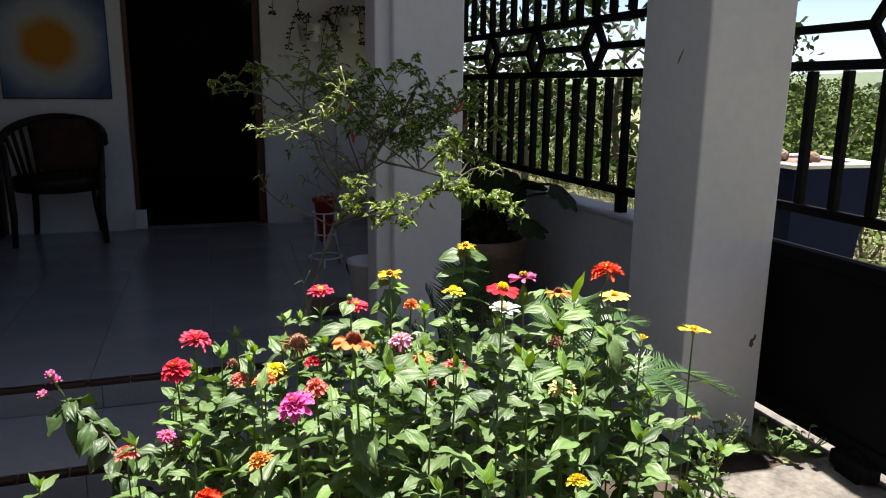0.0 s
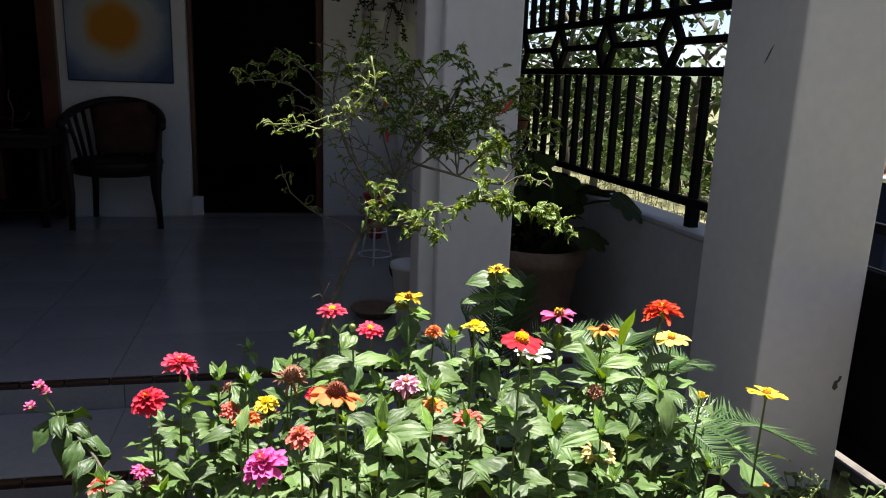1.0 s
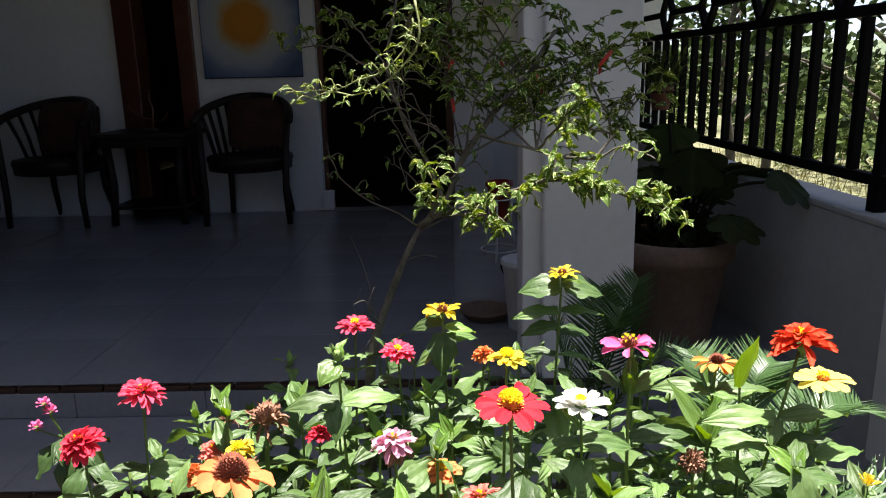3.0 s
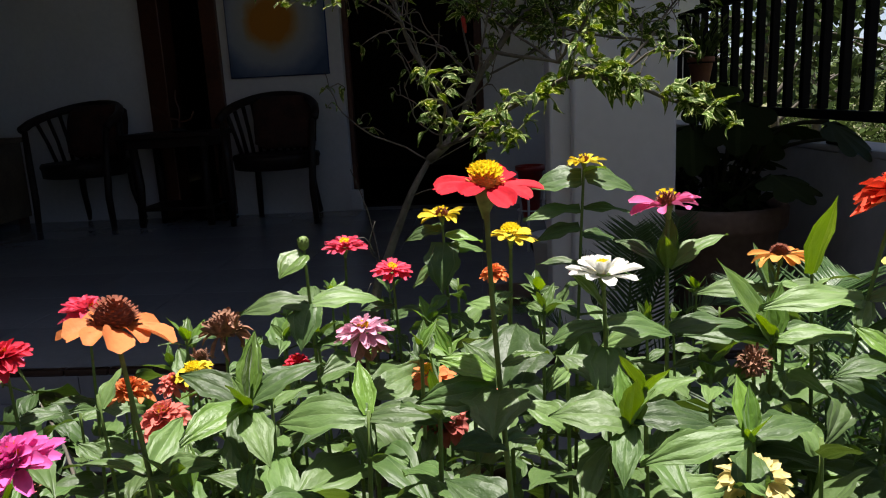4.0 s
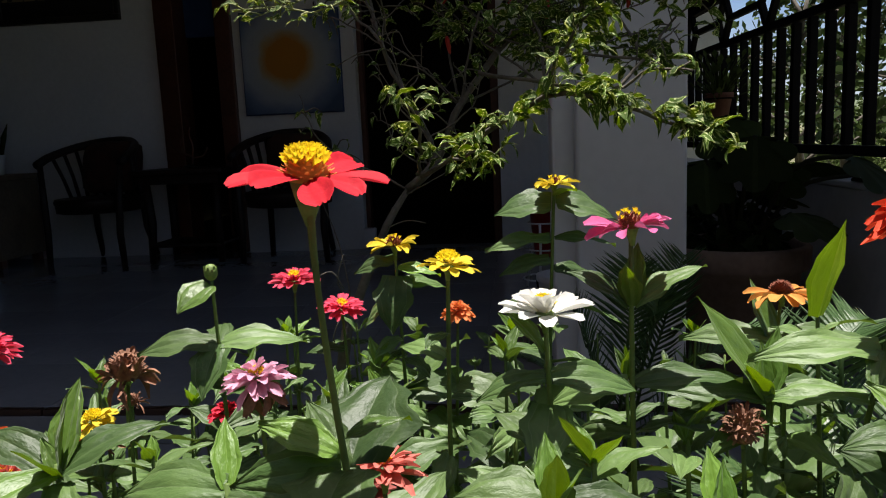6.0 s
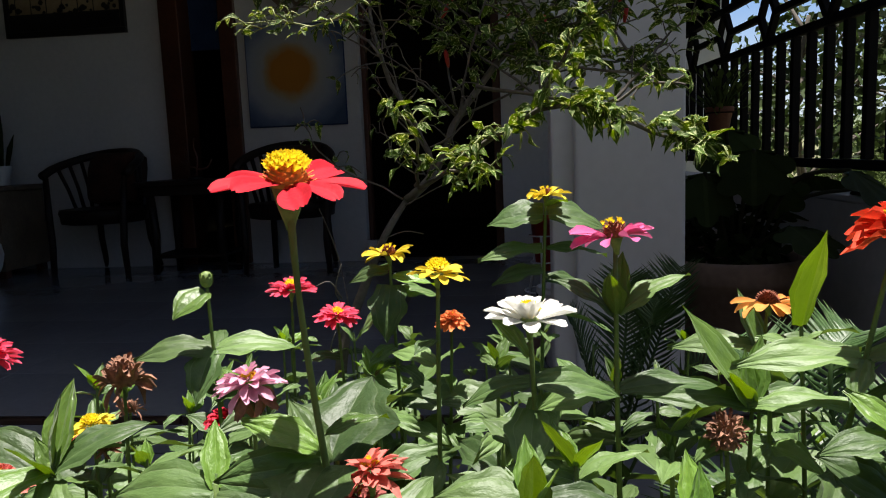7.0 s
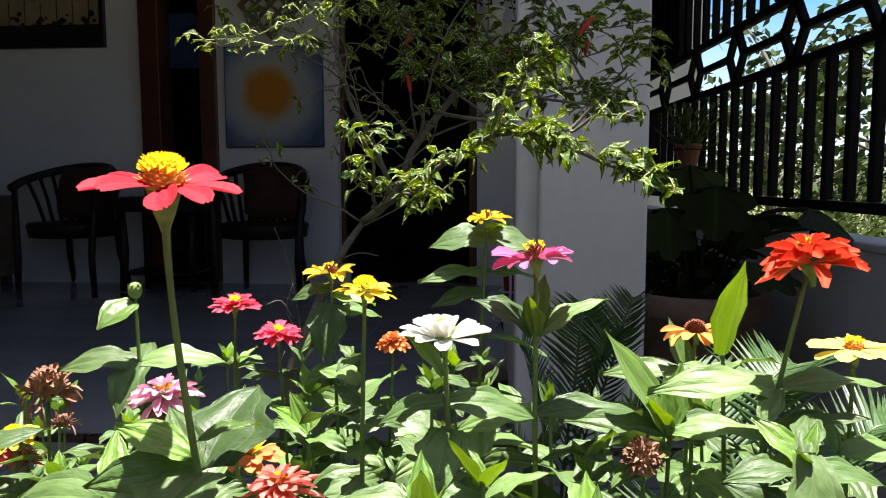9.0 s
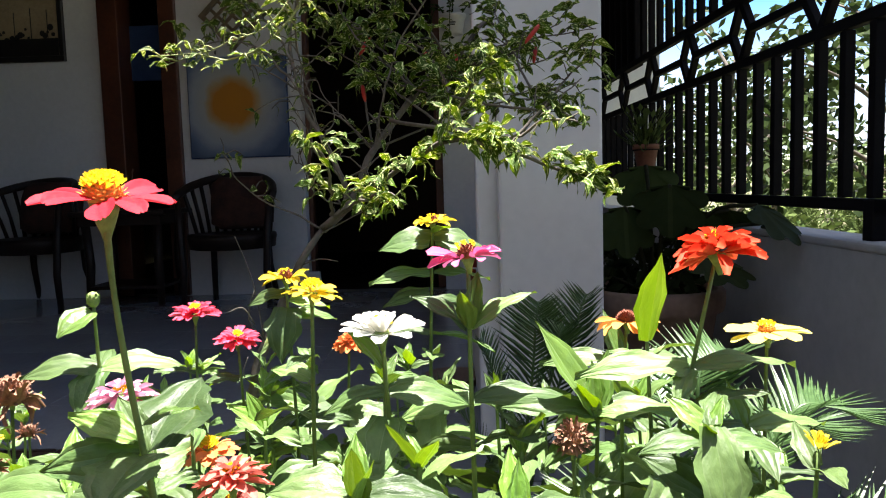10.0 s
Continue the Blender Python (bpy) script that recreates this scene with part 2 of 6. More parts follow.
def spline(points, n):
    """n + 1 points on a smooth curve through the given ones."""
    p = [Vector(points[0])] + [Vector(q) for q in points] + [Vector(points[-1])]
    out = []
    segs = len(points) - 1
    for i in range(n + 1):
        s = i / n * segs
        k = min(int(s), segs - 1)
        t = s - k
        a, b, c, d = p[k], p[k + 1], p[k + 2], p[k + 3]
        out.append(0.5 * ((2 * b) + (c - a) * t + (2 * a - 5 * b + 4 * c - d) * t * t + (3 * b - a - 3 * c + d) * t ** 3))
    return out


# ---- structure ----
FLOOR_EDGE, STEP_EDGE, STEP_Z, GROUND = 3.295, 2.865, -0.10, -0.20
WALL_Y = 6.19
EAVE_Y = 2.82

# ground: garden, apron and open field in one sheet
gv, gf = [], []
gx = [-600, -120, -40, -15, -6, -3, -1.5, 0, 1.5, 2.3, 3, 4.5, 7, 12, 25, 60, 150, 600]
gy = [-600, -120, -30, -8, -3, 0, 1.5, 3, 4.5, 6, 9, 14, 25, 50, 120, 300, 600]
for y in gy:
    for x in gx:
        out = max(0.0, min(1.0, (x - 2.6) / 1.5))
        gv.append((x, y, GROUND - 0.25 * out + 0.04 * out * noise.noise((x * 0.7, y * 0.7, 0))))
for j in range(len(gy) - 1):
    for i in range(len(gx) - 1):
        a = j * len(gx) + i
        gf.append([a, a + 1, a + 1 + len(gx), a + len(gx)])
thing("ground", (0, 0, 0), "dry grassy open field", "ground", kind="structure", me=make_mesh("ground", gv, gf, M_FIELD))

# garden bed soil, a low uneven mound in front of the step
bv, bf = [], []
NX, NY = 48, 36
for j in range(NY + 1):
    for i in range(NX + 1):
        x, y = -2.6 + 4.5 * i / NX, 0.9 + 1.93 * j / NY
        e = min(i, NX - i, j, NY - j) / 4
        bv.append((x, y, GROUND + 0.004 + min(1, e) * (0.02 + 0.025 * abs(noise.noise((x * 5, y * 5, 1))))))
for j in range(NY):
    for i in range(NX):
        a = j * (NX + 1) + i
        bf.append([a, a + 1, a + NX + 2, a + NX + 1])
thing("garden_bed", (0, 0, 0), "dark bare soil of the flower bed", "soil", kind="structure", me=make_mesh("garden_bed", bv, bf, M_SOIL))

# dark sheet added over the ground so little sunlight bounces into the porch
yv, yf = [], []
for j in range(21):
    for i in range(41):
        x, y = -4.3 + 6.6 * i / 40, -2.95 + 5.79 * j / 20
        yv.append((x, y, GROUND + 0.008 + 0.008 * abs(noise.noise((x * 4, y * 4, 8)))))
for j in range(20):
    for i in range(40):
        a = j * 41 + i
        yf.append([a, a + 1, a + 42, a + 41])
thing("yard", (0, 0, 0), "dark earth laid over the yard to cut bounced light", "ground", kind="structure", me=make_mesh("yard", yv, yf, M_SOIL))

# concrete apron before the gate, with a worn uneven edge
av, af = [], []
# far end set at the eave's shadow edge, dark soil for the shade beyond
for j in range(31):
    for i in range(17):
        x, y = 1.86 + 1.10 * i / 16, 1.3 + 1.12 * j / 30
        av.append((x + (0.05 * noise.noise((y * 6, 0, 3)) if i == 0 else 0), y, GROUND + 0.022 + 0.010 * noise.noise((x * 7, y * 7, 2)) + 0.006 * noise.noise((x * 29, y * 29, 4))))
for j in range(30):
    for i in range(16):
        a = j * 17 + i
        af.append([a, a + 1, a + 18, a + 17])
thing("pavement", (0, 0, 0), "rough weathered concrete apron", "pavement", kind="structure", me=make_mesh("pavement", av, af, M_CONCRETE))

# porch floor slab and step, tiles laid on them further down
floor_ob = thing("floor", (0, 0, 0), "grey glazed tiles on the porch", "floor", kind="structure",
                 me=make_mesh("floor", *join(box_data(6.6, 3.6, 0.25, (-1.0, FLOOR_EDGE + 1.81, -0.256), 0), box_data(6.6, 0.5, 0.2, (-1.0, STEP_EDGE + 0.26, STEP_Z - 0.206), 0)), M_GROUT, smooth=False))

# back wall with its two openings, built of butted pieces
WT = 0.15


def wall_piece(x0, x1, z0, z1, y=WALL_Y):
    return box_data(x1 - x0, WT, z1 - z0, ((x0 + x1) / 2, y + WT / 2, z0), 0)


thing("wall_north", (0, 0, 0), "white painted porch wall with stains", "wall", kind="structure", me=make_mesh("wall_north", *join(
    wall_piece(-4.3, -1.2, -0.02, 2.56), wall_piece(-0.70, 0.085, -0.02, 2.56), wall_piece(-1.2, -0.70, 2.15, 2.56),
    wall_piece(0.085, 0.985, 2.15, 2.56), wall_piece(0.985, 1.245, -0.02, 2.56)), M_WALL, smooth=False))
thing("wall_recess", (0, 0, 0), "pale grey wall beside the doorway", "wall", kind="structure", me=make_mesh("wall_recess", *join(
    box_data(0.15, 0.12, 2.58, (1.17, WALL_Y + 0.21, -0.02), 0), wall_piece(1.245, 2.4, -0.02, 2.56, WALL_Y + 0.12)), M_WALL, smooth=False))
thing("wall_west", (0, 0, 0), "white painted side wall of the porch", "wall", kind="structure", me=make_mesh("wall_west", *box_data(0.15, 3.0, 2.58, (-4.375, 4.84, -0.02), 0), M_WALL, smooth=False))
# three walls out of view, added to keep sky and bounce off the porch
M_SCREENWALL = material("shade_screen_wall", (0.08, 0.065, 0.05), (0.17, 0.14, 0.11), 2, 0.9, 0, 0.3, 30)
thing("wall_wing", (0, 0, 0), "unseen wall added left of the yard to block skylight", "wall", kind="structure", me=make_mesh("wall_wing", *box_data(0.15, 6.3, 4.4, (-4.375, 0.17, GROUND - 0.02), 0), M_SCREENWALL, smooth=False))
thing("wall_porch_end", (0, 0, 0), "unseen wall added to darken the left end of the porch", "wall", kind="structure", me=make_mesh("wall_porch_end", *box_data(3.1, 0.15, 2.56, (-2.75, FLOOR_EDGE + 0.12, 0.002), 0), M_SCREENWALL, smooth=False))
thing("wall_south", (0, 0, 0), "unseen wall added opposite the porch to block low sky", "wall", kind="structure", me=make_mesh("wall_south", *box_data(6.8, 0.15, 4.6, (-1.0, -3.05, GROUND - 0.02), 0), M_SCREENWALL, smooth=False))
# rooms behind the openings, their shade put in as near-black surfaces
thing("wall_inner", (0, 0, 0), "room behind the doorways, near-black in place of its shade", "wall", kind="structure", me=make_mesh("wall_inner", *join(
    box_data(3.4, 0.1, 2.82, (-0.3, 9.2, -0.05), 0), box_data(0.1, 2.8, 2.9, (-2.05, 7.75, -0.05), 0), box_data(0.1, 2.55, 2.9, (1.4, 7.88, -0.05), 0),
    box_data(3.6, 2.95, 0.1, (-0.3, 7.8, 2.75), 0)), M_DARKWOOD_SHADE, smooth=False))
thing("floor_inner", (0, 0, 0), "floor of the inner room, near-black in place of its shade", "floor", kind="structure", me=box("floor_inner", 3.3, 2.9, 0.05, M_DARKWOOD_SHADE, (-0.3, 7.75, -0.055), 0))
# ceiling is out of view; its dark brown is added to dim the porch
thing("ceiling", (0, 0, 0), "unseen porch ceiling under the eave, dark brown to cut bounce", "ceiling", kind="structure", me=box("ceiling", 7.0, 3.86, 0.12, M_CEIL, (-1.0, EAVE_Y + 1.93, 2.56), 0.01))
thing("roof", (0, 0, 0), "flat roof slab with a fascia", "roof", kind="structure", me=make_mesh("roof", *join(box_data(7.06, 3.91, 0.12, (-1.0, EAVE_Y + 1.935, 2.68), 0.01), box_data(7.06, 0.06, 0.30, (-1.0, EAVE_Y - 0.02, 2.50), 0.01)), M_CEIL, smooth=False))
thing("baseboard", (0, 0, 0), "pale raised skirting block at the doorway", "baseboard", kind="structure", me=box("baseboard", 0.075, 0.06, 0.13, M_WALL, (0.123, WALL_Y - 0.012, 0.001), 0.004))

# door frame in red-brown wood round the narrow opening
door_1 = thing("door_1", (0, 0, 0), "open red-brown wooden door frame with a dark gap", "door", kind="structure")
part("frame_post", box("frame_post", 0.13, 0.20, 2.15, M_BROWN, (-1.135, WALL_Y + 0.06, 0.001), 0.006), door_1)
part("frame_post", box("frame_post", 0.105, 0.20, 2.15, M_BROWN, (-0.7525, WALL_Y + 0.06, 0.001), 0.006), door_1)
part("lintel", box("lintel", 0.50, 0.20, 0.10, M_BROWN, (-0.95, WALL_Y + 0.06, 2.05), 0.006), door_1)
part("curtain", box("curtain", 0.27, 0.02, 0.36, M_BLUECLOTH, (-0.937, WALL_Y + 0.14, 1.42), 0.006), door_1, "short dark blue cloth")
door_2 = thing("door_2", (0, 0, 0), "open doorway into an unlit room", "door", kind="structure")
part("frame_post", box("frame_post", 0.05, 0.12, 2.15, M_BROWN, (0.958, WALL_Y + 0.1, 0.001), 0.005), door_2)
part("frame_post", box("frame_post", 0.03, 0.08, 2.15, M_BROWN, (0.101, WALL_Y + 0.12, 0.001), 0.005), door_2)

# pillars
B_X0, B_X1, B_Y0, B_Y1 = 1.222, 1.486, 3.300, 3.58
pillar_b = thing("pillar_1", (0, 0, 0), "white painted porch pillar with a stepped side", "pillar", kind="structure")
part("shaft", box("shaft", B_X1 - B_X0, B_Y1 - B_Y0, 2.56, M_PILLAR, ((B_X0 + B_X1) / 2, (B_Y0 + B_Y1) / 2, -0.004), 0.008), pillar_b)
part("pilaster", box("pilaster", 0.06, 0.16, 2.56, M_PILLAR, (B_X0 - 0.027, B_Y0 + 0.12, -0.004), 0.008), pillar_b)
A_X0, A_X1, A_Y0, A_Y1 = 2.04, 2.355, 2.655, 3.01
pillar_a = thing("pillar_2", (0, 0, 0), "white painted gate pillar with scuffs and a flaked patch", "pillar", kind="structure",
      me=box("pillar", A_X1 - A_X0, A_Y1 - A_Y0, 2.77, M_PILLAR, ((A_X0 + A_X1) / 2, (A_Y0 + A_Y1) / 2, GROUND - 0.02), 0.008))

flake = material("flaked_plaster", (0.05, 0.045, 0.04), (0.12, 0.11, 0.10), 40, 0.9, 0, 0.4, 200)


def mark(pts):
    """Thin irregular flake: a fan over a few corners, raised a little."""
    n = len(pts)
    c = sum((Vector(p) for p in pts), Vector()) / n
    return make_mesh("flake", [tuple(c)] + pts, [[0, 1 + k, 1 + (k + 1) % n] for k in range(n)], flake, smooth=False)


MX, MZ = 2.31, 0.155
part("flake", mark([(MX + dx, A_Y0 - 0.0015, MZ + dz) for dx, dz in ((-0.012, -0.018), (0.0, -0.026), (0.008, -0.016), (0.004, -0.004), (0.014, 0.006), (0.016, 0.018), (0.008, 0.022), (0.004, 0.008), (-0.008, 0.004))]), pillar_a, "dark flaked patch")
part("scratch", mark([(A_X0 - 0.0015, 2.79 + dy, 1.09 + dz) for dy, dz in ((0.02, -0.03), (0.012, -0.012), (-0.004, 0.012), (-0.018, 0.028), (-0.008, 0.008), (0.006, -0.016))]), pillar_a, "grey scratch")

# parapet below the railing
PAR_Z, RAIL_TURN = 0.52, 2.86
thing("parapet", (2.08, 3.45, 0), "grey plastered low wall under the railing", "wall", kind="structure", turn=RAIL_TURN,
      me=make_mesh("parapet", *join(box_data(0.14, 3.5, PAR_Z - GROUND - 0.02, (0.020, 1.32, GROUND), 0.004), box_data(0.150, 3.5, 0.02, (0.020, 1.32, PAR_Z - 0.02), 0.006)), M_PARAPET, smooth=False))


# ---- railing and gate, the same welded pattern ----
def grille(owner, plane_x, y0, y1, first_node, pitch, z_low, z_mid, z_top, z_end, bars_up=True):
    """Welded grille in the plane x: square bars, level rails, a band of open diamonds."""
    bar = 0.027

    def rail(z, name="rail"):
        part(name, box(name, bar, y1 - y0, 0.03, M_IRON, (plane_x, (y0 + y1) / 2, z - 0.015), 0.003), owner)

    for z in (z_low, z_mid, z_top, z_end):
        rail(z)
    low = box("bar", bar, bar, z_mid - z_low - 0.032, M_IRON, (0, 0, 0), 0.003)
    high = box("bar", bar, bar, z_end - z_top - 0.032, M_IRON, (0, 0, 0), 0.003)
    k = math.ceil((y0 + 0.05 - first_node) / pitch)
    while first_node + k * pitch < y1 - 0.03:
        y = first_node + k * pitch
        part("bar", low, owner, m=pose(plane_x, y, z_low + 0.016))
        part("bar", high, owner, m=pose(plane_x, y, z_top + 0.016))
        k += 1
    # diamonds: four short slanted bars each, joined by level links
    zc, half, hz = (z_mid + z_top) / 2, 0.075, (z_top - z_mid) / 2
    slant = box("diamond_bar", bar * 0.9, math.hypot(half, hz), bar, M_IRON, (0, 0, -bar / 2), 0.003)
    ang = math.degrees(math.atan2(hz, half))
    node = first_node - 4 * pitch * math.ceil((first_node - y0) / (4 * pitch))
    prev = y0
    while node < y1 + 0.3:
        for sy in (-1, 1):
            for sz in (-1, 1):
                yy = node + sy * half / 2
                if y0 < yy < y1:
                    part("diamond_bar", slant, owner, m=pose(plane_x, yy, zc + sz * hz / 2, -sy * sz * ang))
        a, b = max(prev, y0), min(node - half, y1)
        if b - a > 0.03:
            part("link", box("link", bar * 0.9, b - a, 0.026, M_IRON, (plane_x, (a + b) / 2, zc - 0.013), 0.003), owner)
        prev = node + half
        node += 4 * pitch


railing = thing("railing", (2.08, 3.45, 0), "black iron railing with a diamond band on the parapet", "railing", turn=RAIL_TURN)
grille(railing, 0.0, -0.38, 3.0, -0.02, 0.124, 0.603, 1.043, 1.25, 1.9)
for y in (-0.27, 1.59):
    part("post", box("post", 0.036, 0.04, 0.10, M_IRON, (0, y, PAR_Z - 0.004), 0.004), railing)
part("sheet", box("sheet", 0.012, 1.2, 0.66, M_IRON, (0.022, 2.30, 1.235), 0.002), railing, "solid black sheet panel")

GATE_X = 2.46
gate = thing("sliding_gate", (0, 0, 0), "closed black sheet-metal sliding gate with a barred top", "gate")
grille(gate, GATE_X, -1.2, 3.05, 2.39, 0.142, 0.60, 1.062, 1.29, 1.9)
part("sheet", box("sheet", 0.02, 4.25, 0.57, M_IRON, (GATE_X, 0.925, -0.095), 0.003), gate, "plain black steel sheet")
part("frame_rail", box("frame_rail", 0.045, 4.25, 0.045, M_IRON, (GATE_X, 0.925, 0.43), 0.004), gate)
part("frame_rail", box("frame_rail", 0.045, 4.25, 0.05, M_IRON, (GATE_X, 0.925, -0.125), 0.004), gate)
for y in (2.30, -0.6):
    wh = part("wheel_bracket", make_mesh("wheel_bracket", *join(box_data(0.05, 0.15, 0.05, (GATE_X - 0.03, y, -0.165), 0.006), box_data(0.012, 0.09, 0.04, (GATE_X - 0.055, y, -0.19), 0.004)), M_IRON, smooth=False), gate)
    part("wheel", make_mesh("wheel", *moved(lathe_data([(0.001, 0), (0.033, 0), (0.036, 0.006), (0.03, 0.012), (0.036, 0.018), (0.033, 0.024), (0.001, 0.024)], 20), pose(GATE_X - 0.012, y, GROUND + 0.075, 0, -90, 0)), M_IRON), wh)
thing("gate_track", (0, 0, 0), "pale concrete strip with a steel track under the gate", "track", kind="structure",
      me=make_mesh("gate_track", *join(box_data(0.42, 5.0, 0.032, (GATE_X + 0.21, 0.7, GROUND - 0.006), 0.006), box_data(0.016, 5.0, 0.010, (GATE_X, 0.7, GROUND + 0.026), 0.003)), M_CONCRETE, smooth=False))


# ---- porch furniture ----
def sun_picture_material():
    """Canvas: an orange disc on a pale halo that fades to mottled blue at the edges."""
    m = material("sun_canvas", (0.5, 0.5, 0.5), (0.6, 0.6, 0.6), 6, 0.8, 0, 0.2, 120)
    n, l = m.node_tree.nodes, m.node_tree.links
    co, grad, noise_tex = n.new("ShaderNodeTexCoord"), n.new("ShaderNodeVectorMath"), n.new("ShaderNodeTexNoise")
    noise_tex.inputs["Scale"].default_value, noise_tex.inputs["Detail"].default_value = 11, 8
    l.new(co.outputs["Object"], noise_tex.inputs["Vector"])
    off = n.new("ShaderNodeVectorMath")
    off.operation = "MULTIPLY_ADD"
    l.new(noise_tex.outputs["Color"], off.inputs[0])
    off.inputs[1].default_value = (0.07, 0, 0.07)
    l.new(co.outputs["Object"], off.inputs[2])
    grad.operation = "DISTANCE"
    l.new(off.outputs[0], grad.inputs[0])
    grad.inputs[1].default_value = (0.005, 0, 0.375)
    ramp = n.new("ShaderNodeValToRGB")
    stops = [(0.0, (0.56, 0.22, 0.012)), (0.125, (0.52, 0.21, 0.02)), (0.165, (0.46, 0.34, 0.17)), (0.20, (0.42, 0.43, 0.41)), (0.27, (0.35, 0.385, 0.44)), (0.335, (0.16, 0.215, 0.32)), (0.41, (0.06, 0.10, 0.19))]
    while len(ramp.color_ramp.elements) < len(stops):
        ramp.color_ramp.elements.new(0.5)
    for e, (p, c) in zip(ramp.color_ramp.elements, stops):
        e.position, e.color = p, (*c, 1)
    l.new(grad.outputs["Value"], ramp.inputs[0])
    l.new(ramp.outputs[0], n["Principled BSDF"].inputs["Base Color"])
    return m


M_SUNPIC = sun_picture_material()
picture = thing("painting", (-0.322, WALL_Y, 0.893), "unframed canvas of an orange sun on mottled blue", "painting")
part("canvas", box("canvas", 0.635, 0.026, 0.633, M_SUNPIC, (0, -0.015, 0), 0.004), picture)
part("canvas_edge", make_mesh("canvas_edge", *join(*[box_data(sx, 0.018, sz, (x, -0.011, z), 0.003) for sx, sz, x, z in ((0.647, 0.006, 0, -0.006), (0.647, 0.006, 0, 0.633), (0.006, 0.633, -0.3205, 0), (0.006, 0.633, 0.3205, 0))]), M_BLUECLOTH, smooth=False), picture)
for x in (-0.13, 0.17):
    part("hook", make_mesh("hook", *tube_data([(x, -0.004, 0.68), (x, -0.022, 0.672), (x, -0.02, 0.655)], 0.006, 6), M_BLACK), picture)

dusk = thing("painting", (-1.845, WALL_Y, 1.54), "dark framed picture of black trees on a tan sky", "painting")
part("canvas", box("canvas", 0.76, 0.02, 0.56, material("tan_canvas", (0.24, 0.18, 0.10), (0.42, 0.34, 0.21), 4, 0.8, 0, 0.1, 60), (0, -0.014, 0.02), 0.002), dusk)
part("frame", make_mesh("frame", *join(*[box_data(sx, 0.035, sz, (x, -0.018, z), 0.003) for sx, sz, x, z in ((0.83, 0.035, 0, 0), (0.83, 0.035, 0, 0.58), (0.03, 0.545, -0.40, 0.035), (0.03, 0.545, 0.40, 0.035))]), M_BLACK, smooth=False), dusk)
rs = random.Random(5)
sil = [box_data(0.76, 0.004, 0.11, (0, -0.027, 0.036), 0)]
for k in range(42):
    x = -0.37 + 0.74 * k / 41
    s = 0.015 + 0.03 * rs.random()
    sil.append(moved(lathe_data([(0.001, 0), (s * 0.5, 0.002), (s * 0.35, 0.003), (0.001, 0.004)], 7), pose(x, -0.027, 0.14 + 0.06 * rs.random() * rs.random() + 0.03 * math.sin(k * 0.7), 90)))
    if k % 6 == 2:
        sil.append(box_data(0.004, 0.004, 0.16 + 0.1 * rs.random(), (x, -0.027, 0.12), 0))
part("silhouette", make_mesh("silhouette", *join(*sil), M_BLACK, smooth=False), dusk, "black painted tree line")

# carved plaque above the sun canvas
plaque = thing("wall_carving", (-0.33, WALL_Y, 1.79), "carved brown wooden diamond plaque on the wall", "carving")
M_CARVED = material("old_carved_wood", (0.10, 0.07, 0.04), (0.22, 0.16, 0.10), 12, 0.7, 0, 0.3, 80)
fret = box("fret", 0.020, 0.016, 0.276, M_CARVED, (0, 0, -0.138), 0.003)
rim_bar = box("rim", 0.032, 0.024, 0.312, M_CARVED, (0, 0, -0.156), 0.004)
for turn_ in (45, -45):
    for off in (-0.14, 0.14):
        part("rim", rim_bar, plaque, m=pose(off * math.cos(radians(turn_)), -0.014, -off * math.sin(radians(turn_)), 0, turn_, 0))
    for off in (-0.07, 0.0, 0.07):
        part("fret", fret, plaque, m=pose(off * math.cos(radians(turn_)), -0.012 - 0.004 * (turn_ > 0), -off * math.sin(radians(turn_)), 0, turn_, 0))


